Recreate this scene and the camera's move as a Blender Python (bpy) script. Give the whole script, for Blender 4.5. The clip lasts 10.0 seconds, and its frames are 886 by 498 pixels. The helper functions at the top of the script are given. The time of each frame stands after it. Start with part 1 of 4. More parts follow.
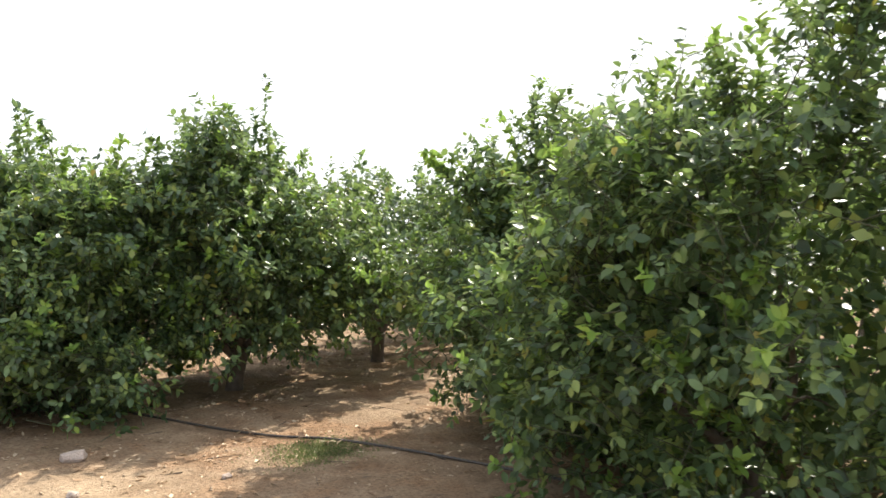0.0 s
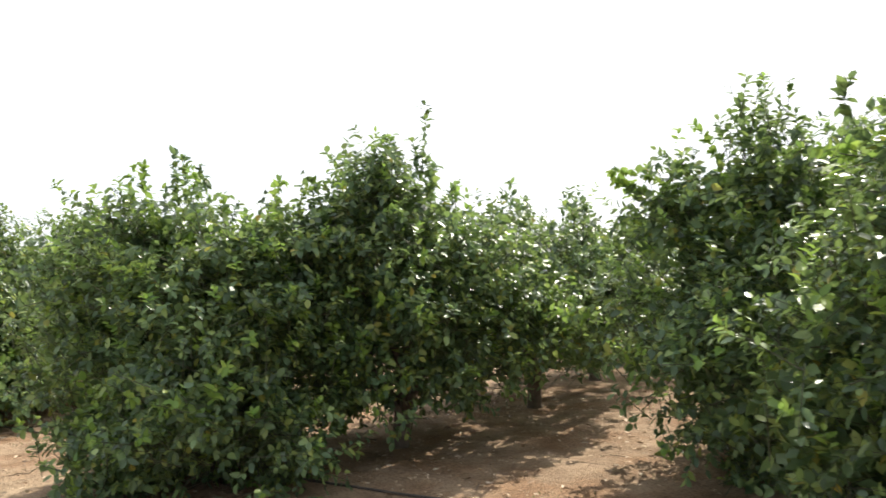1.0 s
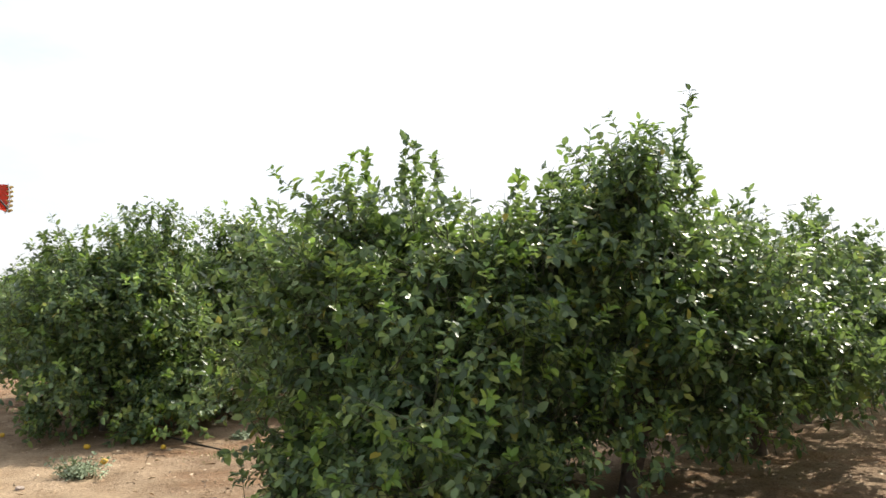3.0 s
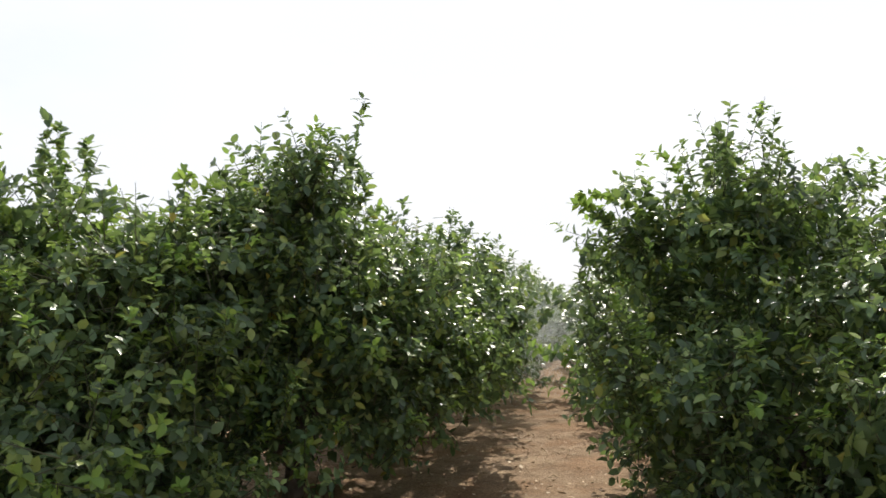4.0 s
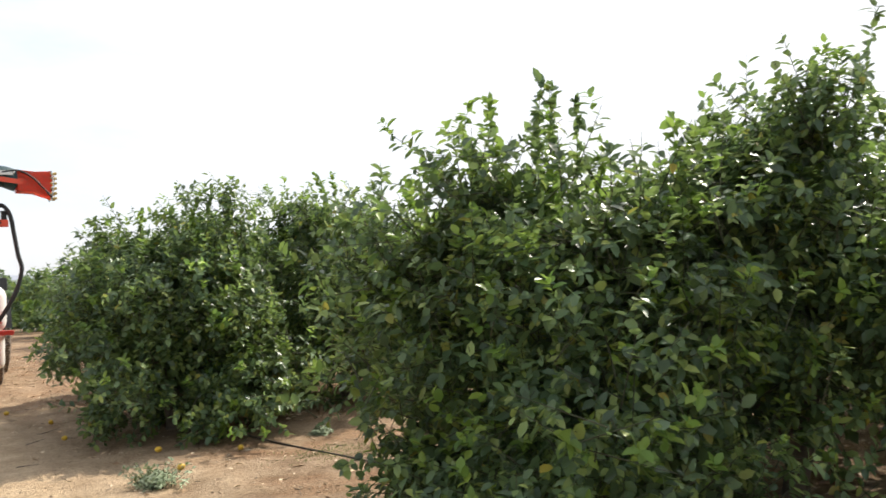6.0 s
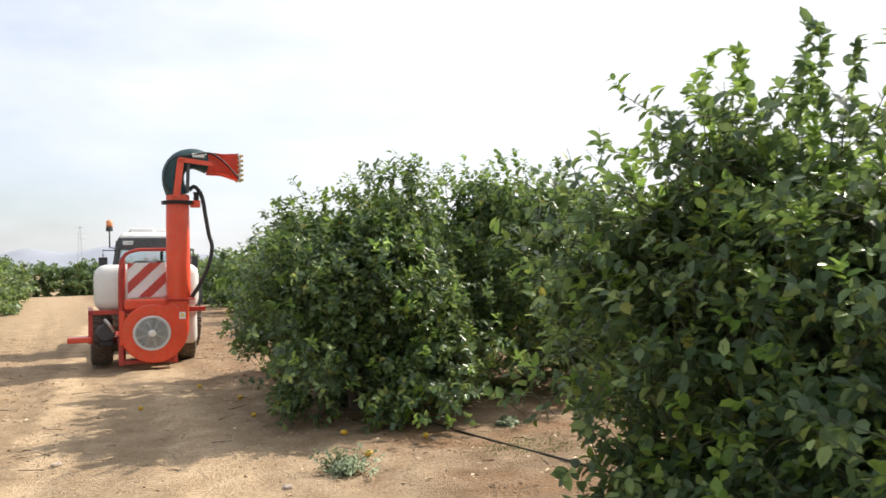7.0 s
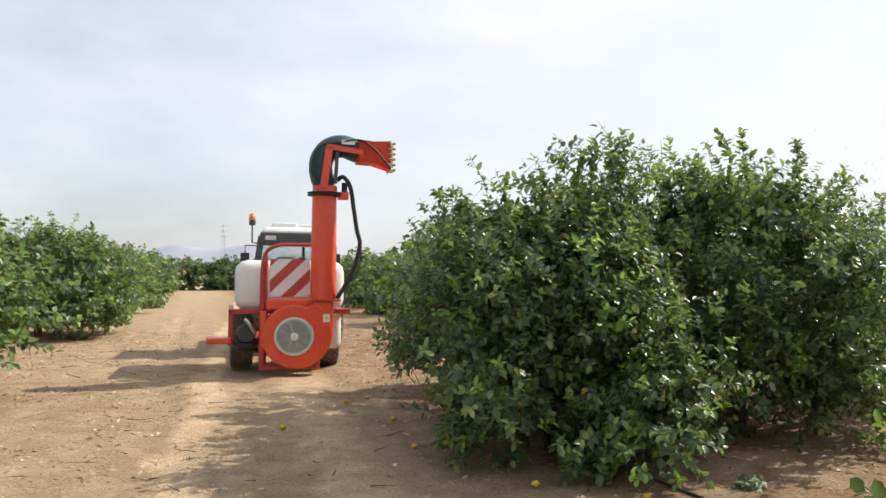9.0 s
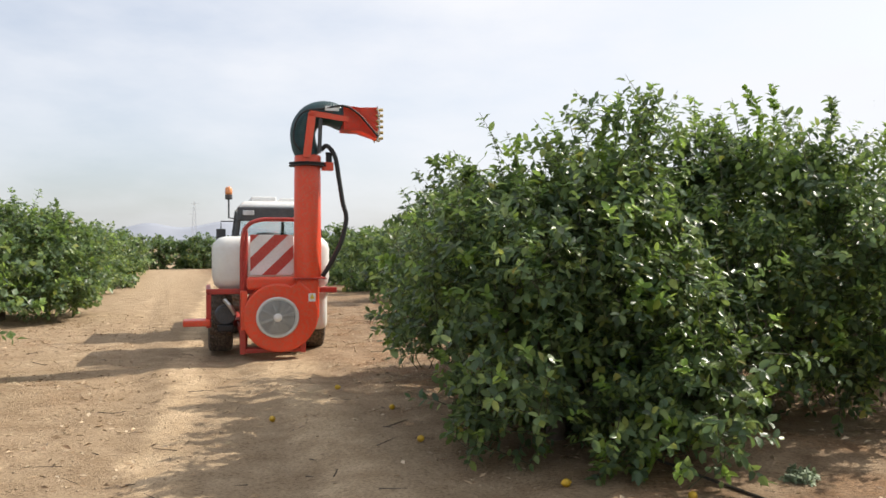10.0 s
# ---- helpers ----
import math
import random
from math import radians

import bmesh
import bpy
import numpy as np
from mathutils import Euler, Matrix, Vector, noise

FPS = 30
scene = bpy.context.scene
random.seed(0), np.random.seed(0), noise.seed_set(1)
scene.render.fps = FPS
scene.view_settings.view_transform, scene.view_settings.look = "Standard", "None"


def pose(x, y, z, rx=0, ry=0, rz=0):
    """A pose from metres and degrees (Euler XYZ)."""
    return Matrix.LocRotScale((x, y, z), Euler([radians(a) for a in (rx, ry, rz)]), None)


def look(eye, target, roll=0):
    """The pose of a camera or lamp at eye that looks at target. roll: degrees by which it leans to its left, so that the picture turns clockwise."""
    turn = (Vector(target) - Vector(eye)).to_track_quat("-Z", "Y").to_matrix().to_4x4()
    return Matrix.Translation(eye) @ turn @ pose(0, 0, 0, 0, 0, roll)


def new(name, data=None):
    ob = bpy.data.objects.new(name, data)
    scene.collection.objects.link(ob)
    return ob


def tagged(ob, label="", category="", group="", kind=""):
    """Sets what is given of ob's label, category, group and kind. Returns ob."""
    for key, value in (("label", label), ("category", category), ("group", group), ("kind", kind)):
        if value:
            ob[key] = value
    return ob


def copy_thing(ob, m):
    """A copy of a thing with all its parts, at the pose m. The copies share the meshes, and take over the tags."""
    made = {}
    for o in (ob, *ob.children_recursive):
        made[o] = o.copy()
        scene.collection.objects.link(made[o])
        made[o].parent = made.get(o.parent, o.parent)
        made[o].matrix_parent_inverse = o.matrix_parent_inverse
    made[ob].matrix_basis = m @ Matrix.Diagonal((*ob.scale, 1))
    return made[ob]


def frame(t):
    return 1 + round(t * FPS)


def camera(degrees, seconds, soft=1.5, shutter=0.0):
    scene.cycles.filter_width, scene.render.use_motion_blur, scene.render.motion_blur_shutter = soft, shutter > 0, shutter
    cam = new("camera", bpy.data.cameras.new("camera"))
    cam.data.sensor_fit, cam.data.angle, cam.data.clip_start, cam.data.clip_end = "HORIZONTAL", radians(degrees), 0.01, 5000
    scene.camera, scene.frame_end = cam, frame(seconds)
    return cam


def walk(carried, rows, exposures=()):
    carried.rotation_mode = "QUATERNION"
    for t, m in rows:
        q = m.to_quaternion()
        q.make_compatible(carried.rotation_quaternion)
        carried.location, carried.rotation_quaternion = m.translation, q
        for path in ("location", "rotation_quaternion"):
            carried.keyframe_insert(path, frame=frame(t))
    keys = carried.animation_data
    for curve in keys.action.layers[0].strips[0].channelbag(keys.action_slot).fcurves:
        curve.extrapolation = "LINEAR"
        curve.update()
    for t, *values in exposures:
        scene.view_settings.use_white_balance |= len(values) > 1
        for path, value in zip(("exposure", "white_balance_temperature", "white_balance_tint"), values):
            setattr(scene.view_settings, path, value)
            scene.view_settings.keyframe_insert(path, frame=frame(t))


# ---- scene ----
PATH = [
    (0.0, 0.000, 0.000, 1.609, 89.46, -1.06, -52.75),
    (0.5, 0.023, 0.679, 1.593, 89.96, -0.71, -51.87),
    (1.0, -0.036, 1.219, 1.592, 92.32, 2.40, -47.37),
    (1.5, -0.082, 1.709, 1.590, 92.84, -0.38, -40.22),
    (2.0, -0.045, 2.150, 1.593, 92.91, -0.09, -38.59),
    (2.2, -0.038, 2.286, 1.592, 93.00, -0.53, -38.18),
    (3.3, -0.150, 2.950, 1.612, 94.10, 0.30, -42.30),
    (3.4, -0.155, 3.005, 1.615, 94.15, 0.40, -44.10),
    (3.5, -0.157, 3.062, 1.617, 94.19, 0.54, -49.96),
    (3.7, -0.124, 3.119, 1.616, 94.25, 0.35, -61.83),
    (4.0, -0.085, 3.195, 1.610, 94.17, 0.61, -67.34),
    (4.5, -0.054, 3.265, 1.591, 93.34, 0.80, -72.30),
    (5.0, -0.078, 3.460, 1.577, 93.38, 0.19, -63.79),
    (5.5, -0.043, 3.681, 1.599, 92.99, 0.90, -46.21),
    (6.0, -0.053, 3.902, 1.604, 92.11, 2.09, -38.19),
    (6.2, -0.048, 3.996, 1.596, 91.66, 1.63, -35.40),
    (7.3, -0.007, 4.823, 1.609, 90.93, 1.58, -24.38),
    (7.5, 0.040, 5.032, 1.582, 90.58, 1.61, -22.77),
    (8.0, 0.027, 5.489, 1.584, 91.14, -0.51, -16.93),
    (8.5, -0.002, 5.918, 1.603, 91.75, 0.19, -15.74),
    (9.0, 0.041, 6.339, 1.597, 91.66, -0.59, -17.50),
    (9.5, 0.035, 6.801, 1.585, 91.83, -0.92, -19.97),
    (10.0, -0.001, 7.112, 1.583, 89.86, 0.10, -19.43),
]

cam = camera(59.2, 10.0, soft=1.6, shutter=0.15)
# the clip's own exposure drifts a little as the bright sky fills or leaves the picture
LIGHT = [(0.0, 1.12), (0.5, 1.08), (1.0, 0.92), (2.0, 0.6), (3.5, 0.62), (4.0, 0.38), (4.5, 0.28), (5.0, 0.28), (5.5, 0.56), (6.0, 0.6), (7.5, 0.45), (8.5, 0.38), (10.0, 0.3)]
walk(cam, [(t, pose(*p)) for t, *p in PATH], LIGHT)

# ---- sky and sun ----
SUN_BEARING, SUN_HEIGHT = 80.0, 42.0

world = bpy.data.worlds.new("hazy_sky")
scene.world = world
world.use_nodes = True
wn, wl = world.node_tree.nodes, world.node_tree.links
back = wn["Background"]
back.inputs["Strength"].default_value = 0.13
sky = wn.new("ShaderNodeTexSky")
sky.sky_type = "NISHITA"
sky.sun_disc = False
sky.sun_elevation = radians(SUN_HEIGHT)
sky.sun_rotation = radians(SUN_BEARING)
sky.air_density, sky.dust_density, sky.ozone_density = 1.0, 2.5, 2.0
coord = wn.new("ShaderNodeTexCoord")
stretch = wn.new("ShaderNodeMapping")
stretch.inputs["Scale"].default_value = (1.6, 1.6, 4.5)
cloud = wn.new("ShaderNodeTexNoise")
cloud.inputs["Scale"].default_value = 1.7
cloud.inputs["Detail"].default_value = 6.0
cloud.inputs["Roughness"].default_value = 0.55
ramp = wn.new("ShaderNodeValToRGB")
ramp.color_ramp.elements[0].position, ramp.color_ramp.elements[0].color = 0.36, (0.4, 0.4, 0.4, 1)
ramp.color_ramp.elements[1].position, ramp.color_ramp.elements[1].color = 0.62, (0.72, 0.72, 0.72, 1)
mixer = wn.new("ShaderNodeMix")
mixer.data_type = "RGBA"
veil = (5.9, 6.0, 6.3, 1)
mixer.inputs["B"].default_value = veil
wl.new(coord.outputs["Generated"], stretch.inputs["Vector"])
wl.new(stretch.outputs["Vector"], cloud.inputs["Vector"])
wl.new(cloud.outputs["Fac"], ramp.inputs["Fac"])
# the haze thickens towards the sun
sunward = wn.new("ShaderNodeVectorMath")
sunward.operation = "DOT_PRODUCT"
sunward.inputs[1].default_value = (math.sin(radians(SUN_BEARING)) * math.cos(radians(SUN_HEIGHT)), math.cos(radians(SUN_BEARING)) * math.cos(radians(SUN_HEIGHT)), math.sin(radians(SUN_HEIGHT)))
glare = wn.new("ShaderNodeMapRange")
glare.inputs["From Min"].default_value, glare.inputs["From Max"].default_value = 0.15, 0.65
glare.inputs["To Max"].default_value = 0.38
thick = wn.new("ShaderNodeMath")
thick.operation = "ADD"
thick.use_clamp = True
wl.new(coord.outputs["Generated"], sunward.inputs[0])
wl.new(sunward.outputs["Value"], glare.inputs["Value"])
wl.new(glare.outputs["Result"], thick.inputs[0])
wl.new(ramp.outputs["Color"], thick.inputs[1])
wl.new(thick.outputs["Value"], mixer.inputs["Factor"])
wl.new(sky.outputs["Color"], mixer.inputs["A"])
wl.new(mixer.outputs["Result"], back.inputs["Color"])

sun_lamp = bpy.data.lights.new("sun", "SUN")
sun_lamp.energy, sun_lamp.angle, sun_lamp.color = 4.4, radians(0.6), (1.0, 0.93, 0.82)
sun = new("sun", sun_lamp)
sun.matrix_world = look((30 * math.sin(radians(SUN_BEARING)), 30 * math.cos(radians(SUN_BEARING)), 30 * math.tan(radians(SUN_HEIGHT))), (0, 0, 0))


# ---- materials ----
def material(name, colour, rough=0.6, metal=0.0, vary=0.15, scale=6.0, bump=0.0, bump_scale=60.0, dirt=None, dirt_amount=0.0):
    """A painted, plastic or metal surface with stains at two scales and fine relief."""
    m = bpy.data.materials.new(name)
    m.use_nodes = True
    n, l = m.node_tree.nodes, m.node_tree.links
    b = n["Principled BSDF"]
    b.inputs["Metallic"].default_value = metal
    tc = n.new("ShaderNodeTexCoord")
    big, small = n.new("ShaderNodeTexNoise"), n.new("ShaderNodeTexNoise")
    big.inputs["Scale"].default_value, small.inputs["Scale"].default_value = scale, scale * 9
    big.inputs["Detail"].default_value = small.inputs["Detail"].default_value = 5
    for x in (big, small):
        l.new(tc.outputs["Object"], x.inputs["Vector"])
    r = n.new("ShaderNodeValToRGB")
    r.color_ramp.elements[0].position, r.color_ramp.elements[1].position = 0.3, 0.72
    r.color_ramp.elements[0].color = (*[c * (1 - vary) for c in colour], 1)
    r.color_ramp.elements[1].color = (*[min(1, c * (1 + vary)) for c in colour], 1)
    l.new(big.outputs["Fac"], r.inputs["Fac"])
    out = r.outputs["Color"]
    if dirt:
        mix = n.new("ShaderNodeMix")
        mix.data_type = "RGBA"
        mul = n.new("ShaderNodeMath")
        mul.operation = "MULTIPLY"
        sub = n.new("ShaderNodeMapRange")
        sub.inputs["From Min"].default_value, sub.inputs["From Max"].default_value = 0.42, 0.7
        l.new(small.outputs["Fac"], sub.inputs["Value"])
        l.new(sub.outputs["Result"], mul.inputs[0])
        mul.inputs[1].default_value = dirt_amount
        l.new(mul.outputs["Value"], mix.inputs["Factor"])
        l.new(out, mix.inputs["A"])
        mix.inputs["B"].default_value = (*dirt, 1)
        out = mix.outputs["Result"]
    l.new(out, b.inputs["Base Color"])
    rr = n.new("ShaderNodeMapRange")
    rr.inputs["To Min"].default_value, rr.inputs["To Max"].default_value = max(0.05, rough - 0.1), min(1, rough + 0.12)
    l.new(small.outputs["Fac"], rr.inputs["Value"])
    l.new(rr.outputs["Result"], b.inputs["Roughness"])
    if bump:
        bn, bp = n.new("ShaderNodeTexNoise"), n.new("ShaderNodeBump")
        bn.inputs["Scale"].default_value = bump_scale
        bn.inputs["Detail"].default_value = 4
        bp.inputs["Strength"].default_value, bp.inputs["Distance"].default_value = bump, 0.01
        l.new(tc.outputs["Object"], bn.inputs["Vector"])
        l.new(bn.outputs["Fac"], bp.inputs["Height"])
        l.new(bp.outputs["Normal"], b.inputs["Normal"])
    return m


def leaf_material(name, stops, rough=0.29, through_light=0.37, glow=(0.27, 0.39, 0.09)):
    """Glossy citrus leaves: the colour changes from leaf to leaf, and light shines through the blade."""
    m = bpy.data.materials.new(name)
    m.use_nodes = True
    n, l = m.node_tree.nodes, m.node_tree.links
    b, out = n["Principled BSDF"], n["Material Output"]
    geo = n.new("ShaderNodeNewGeometry")
    r = n.new("ShaderNodeValToRGB")
    r.color_ramp.elements.remove(r.color_ramp.elements[1])
    for i, (p, c) in enumerate(stops):
        e = r.color_ramp.elements[0] if i == 0 else r.color_ramp.elements.new(p)
        e.position, e.color = p, (*c, 1)
    l.new(geo.outputs["Random Per Island"], r.inputs["Fac"])
    tc, ns = n.new("ShaderNodeTexCoord"), n.new("ShaderNodeTexNoise")
    ns.inputs["Scale"].default_value, ns.inputs["Detail"].default_value = 45, 3
    l.new(tc.outputs["Object"], ns.inputs["Vector"])
    patch = n.new("ShaderNodeTexNoise")
    patch.inputs["Scale"].default_value = 2.2
    l.new(tc.outputs["Object"], patch.inputs["Vector"])
    hsv = n.new("ShaderNodeHueSaturation")
    val = n.new("ShaderNodeMapRange")
    val.inputs["From Min"].default_value, val.inputs["From Max"].default_value = 0.3, 0.7
    val.inputs["To Min"].default_value, val.inputs["To Max"].default_value = 0.6, 1.6
    l.new(patch.outputs["Fac"], val.inputs["Value"])
    l.new(val.outputs["Result"], hsv.inputs["Value"])
    l.new(r.outputs["Color"], hsv.inputs["Color"])
    b.inputs["Specular IOR Level"].default_value = 0.36
    l.new(hsv.outputs["Color"], b.inputs["Base Color"])
    rr = n.new("ShaderNodeMapRange")
    rr.inputs["To Min"].default_value, rr.inputs["To Max"].default_value = rough - 0.12, rough + 0.2
    l.new(ns.outputs["Fac"], rr.inputs["Value"])
    l.new(rr.outputs["Result"], b.inputs["Roughness"])
    bp = n.new("ShaderNodeBump")
    bp.inputs["Strength"].default_value, bp.inputs["Distance"].default_value = 0.35, 0.006
    l.new(ns.outputs["Fac"], bp.inputs["Height"])
    l.new(bp.outputs["Normal"], b.inputs["Normal"])
    tr = n.new("ShaderNodeBsdfTranslucent")
    tint = n.new("ShaderNodeMix")
    tint.data_type = "RGBA"
    tint.inputs["Factor"].default_value = 0.55
    tint.inputs["B"].default_value = (*glow, 1)
    l.new(hsv.outputs["Color"], tint.inputs["A"])
    l.new(tint.outputs["Result"], tr.inputs["Color"])
    mx = n.new("ShaderNodeMixShader")
    mx.inputs["Fac"].default_value = through_light
    l.new(b.outputs["BSDF"], mx.inputs[1])
    l.new(tr.outputs["BSDF"], mx.inputs[2])
    l.new(mx.outputs["Shader"], out.inputs["Surface"])
    return m


def soil_material():
    """Pale trodden track, brown litter under the trees, grit and dust at two scales."""
    m = bpy.data.materials.new("sandy_soil")
    m.use_nodes = True
    n, l = m.node_tree.nodes, m.node_tree.links
    b = n["Principled BSDF"]
    b.inputs["Roughness"].default_value = 0.95
    b.inputs["Specular IOR Level"].default_value = 0.15
    tc = n.new("ShaderNodeTexCoord")
    sep = n.new("ShaderNodeSeparateXYZ")
    l.new(tc.outputs["Object"], sep.inputs["Vector"])

    def tex(scale, detail=6, rough=0.6):
        x = n.new("ShaderNodeTexNoise")
        x.inputs["Scale"].default_value, x.inputs["Detail"].default_value, x.inputs["Roughness"].default_value = scale, detail, rough
        l.new(tc.outputs["Object"], x.inputs["Vector"])
        return x

    def ramp(src, stops):
        r = n.new("ShaderNodeValToRGB")
        for i, (p, c) in enumerate(stops):
            e = r.color_ramp.elements[i] if i < 2 else r.color_ramp.elements.new(p)
            e.position, e.color = p, (*c, 1)
        l.new(src, r.inputs["Fac"])
        return r

    def blend(fac, a, c):
        x = n.new("ShaderNodeMix")
        x.data_type = "RGBA"
        l.new(fac, x.inputs["Factor"])
        l.new(a, x.inputs["A"])
        l.new(c, x.inputs["B"])
        return x.outputs["Result"]

    large, mid, fine = tex(0.35), tex(2.6), tex(38, 8, 0.7)
    pale = ramp(mid.outputs["Fac"], [(0.3, (0.33, 0.235, 0.145)), (0.7, (0.51, 0.385, 0.255))])
    litter = ramp(mid.outputs["Fac"], [(0.32, (0.175, 0.112, 0.068)), (0.68, (0.37, 0.265, 0.172))])
    # litter lies on both sides of the track
    wob = n.new("ShaderNodeMath")
    wob.operation = "MULTIPLY_ADD"
    wob.inputs[1].default_value, wob.inputs[2].default_value = 3.2, -1.6
    l.new(large.outputs["Fac"], wob.inputs[0])
    add = n.new("ShaderNodeMath")
    add.operation = "ADD"
    l.new(sep.outputs["X"], add.inputs[0])
    l.new(wob.outputs["Value"], add.inputs[1])
    off = n.new("ShaderNodeMath")
    off.operation = "SUBTRACT"
    l.new(add.outputs["Value"], off.inputs[0])
    off.inputs[1].default_value = 0.5
    away = n.new("ShaderNodeMath")
    away.operation = "ABSOLUTE"
    l.new(off.outputs["Value"], away.inputs[0])
    side = n.new("ShaderNodeMapRange")
    side.inputs["From Min"].default_value, side.inputs["From Max"].default_value = 1.2, 2.5
    side.inputs["To Max"].default_value = 0.85
    l.new(away.outputs["Value"], side.inputs["Value"])
    # far less of it on the open verge than under the trees
    verge = n.new("ShaderNodeMapRange")
    verge.inputs["From Min"].default_value, verge.inputs["From Max"].default_value = -1.5, 1.8
    verge.inputs["To Min"].default_value = 0.3
    l.new(sep.outputs["X"], verge.inputs["Value"])
    strewn = n.new("ShaderNodeMath")
    strewn.operation = "MULTIPLY"
    l.new(side.outputs["Result"], strewn.inputs[0])
    l.new(verge.outputs["Result"], strewn.inputs[1])
    colour = blend(strewn.outputs["Value"], pale.outputs["Color"], litter.outputs["Color"])
    # rusty patches of trodden, rotting leaves off the track
    rot = tex(1.15, 7, 0.68)
    rust = ramp(fine.outputs["Fac"], [(0.3, (0.16, 0.075, 0.032)), (0.7, (0.36, 0.185, 0.085))])
    where = n.new("ShaderNodeMapRange")
    where.inputs["From Min"].default_value, where.inputs["From Max"].default_value = 0.47, 0.6
    where.inputs["To Max"].default_value = 0.5
    l.new(rot.outputs["Fac"], where.inputs["Value"])
    there = n.new("ShaderNodeMath")
    there.operation = "MULTIPLY"
    l.new(where.outputs["Result"], there.inputs[0])
    l.new(strewn.outputs["Value"], there.inputs[1])
    colour = blend(there.outputs["Value"], colour, rust.outputs["Color"])
    # pale dusty wheel tracks, darker trodden soil between them
    drift = n.new("ShaderNodeMath")
    drift.operation = "MULTIPLY_ADD"
    drift.inputs[1].default_value = -0.065
    l.new(sep.outputs["Y"], drift.inputs[0])
    l.new(sep.outputs["X"], drift.inputs[2])
    sway = n.new("ShaderNodeMath")
    sway.operation = "MULTIPLY_ADD"
    sway.inputs[1].default_value = 0.22
    l.new(mid.outputs["Fac"], sway.inputs[0])
    roam = n.new("ShaderNodeMath")
    roam.operation = "MULTIPLY_ADD"
    roam.inputs[1].default_value = 0.9
    l.new(large.outputs["Fac"], roam.inputs[0])
    l.new(drift.outputs["Value"], roam.inputs[2])
    l.new(roam.outputs["Value"], sway.inputs[2])
    across = n.new("ShaderNodeMapRange")
    across.inputs["From Min"].default_value, across.inputs["From Max"].default_value = -2.55, 2.45
    l.new(sway.outputs["Value"], across.inputs["Value"])
    track = ramp(across.outputs["Result"], [(0.0, (1, 1, 1)), (0.22, (0.92, 0.9, 0.88)), (0.38, (0.8, 0.78, 0.76)), (0.415, (1.26, 1.25, 1.22)), (0.46, (1.26, 1.25, 1.22)), (0.49, (0.9, 0.89, 0.87)), (0.62, (0.9, 0.89, 0.87)), (0.66, (1.2, 1.2, 1.18)), (0.72, (1.2, 1.2, 1.18)), (0.78, (0.92, 0.91, 0.9)), (1.0, (1, 1, 1))])
    worn = n.new("ShaderNodeMix")
    worn.data_type, worn.blend_type = "RGBA", "MULTIPLY"
    worn.inputs["Factor"].default_value = 0.9
    l.new(colour, worn.inputs["A"])
    l.new(track.outputs["Color"], worn.inputs["B"])
    colour = worn.outputs["Result"]
    grit = ramp(fine.outputs["Fac"], [(0.34, (0.42, 0.38, 0.35)), (0.5, (1, 1, 1)), (0.7, (1.35, 1.32, 1.27))])
    mul = n.new("ShaderNodeMix")
    mul.data_type, mul.blend_type = "RGBA", "MULTIPLY"
    mul.inputs["Factor"].default_value = 0.75
    l.new(colour, mul.inputs["A"])
    l.new(grit.outputs["Color"], mul.inputs["B"])
    l.new(mul.outputs["Result"], b.inputs["Base Color"])
    sumh = n.new("ShaderNodeMath")
    sumh.operation = "ADD"
    l.new(mid.outputs["Fac"], sumh.inputs[0])
    l.new(fine.outputs["Fac"], sumh.inputs[1])
    bp = n.new("ShaderNodeBump")
    bp.inputs["Strength"].default_value, bp.inputs["Distance"].default_value = 0.9, 0.03
    l.new(sumh.outputs["Value"], bp.inputs["Height"])
    l.new(bp.outputs["Normal"], b.inputs["Normal"])
    return m


LEAF = leaf_material("citrus_leaf", [(0.0, (0.046, 0.076, 0.044)), (0.4, (0.083, 0.134, 0.066)), (0.7, (0.145, 0.208, 0.085)), (0.9, (0.25, 0.32, 0.10)), (0.985, (0.27, 0.31, 0.085)), (1.0, (0.32, 0.25, 0.045))])
YOUNG = leaf_material("young_citrus_leaf", [(0.0, (0.10, 0.18, 0.04)), (0.5, (0.19, 0.30, 0.055)), (1.0, (0.33, 0.43, 0.08))], 0.36, 0.45)
WEED = leaf_material("grey_green_weed_leaf", [(0.0, (0.17, 0.22, 0.13)), (0.6, (0.26, 0.31, 0.2)), (1.0, (0.36, 0.40, 0.27))], 0.6, 0.2)
SPROUT = leaf_material("thin_green_sprouts", [(0.0, (0.09, 0.11, 0.04)), (0.6, (0.15, 0.175, 0.065)), (1.0, (0.24, 0.23, 0.10))], 0.65, 0.2)
DEAD = leaf_material("dead_leaf", [(0.0, (0.20, 0.12, 0.07)), (0.3, (0.34, 0.225, 0.13)), (1.0, (0.62, 0.5, 0.35))], 0.7, 0.1, (0.3, 0.2, 0.1))
BARK = material("citrus_bark", (0.13, 0.10, 0.075), 0.9, 0, 0.35, 14, 0.8, 40)
TWIG = material("green_twig", (0.06, 0.065, 0.03), 0.7, 0, 0.3, 20)
SOIL = soil_material()
GRIT = material("sandy_grit", (0.42, 0.31, 0.205), 0.95, 0, 0.22, 3, 0.6, 50)
STONE = material("pale_stone", (0.52, 0.42, 0.35), 0.9, 0, 0.3, 9, 0.7, 50)
RED = material("orange_red_paint", (0.76, 0.07, 0.024), 0.36, 0, 0.10, 3, 0.05, 30, (0.42, 0.20, 0.12), 0.35)
STRIPE = material("signal_red_film", (0.5, 0.05, 0.035), 0.5, 0, 0.12, 5, 0, 1, (0.4, 0.25, 0.18), 0.3)
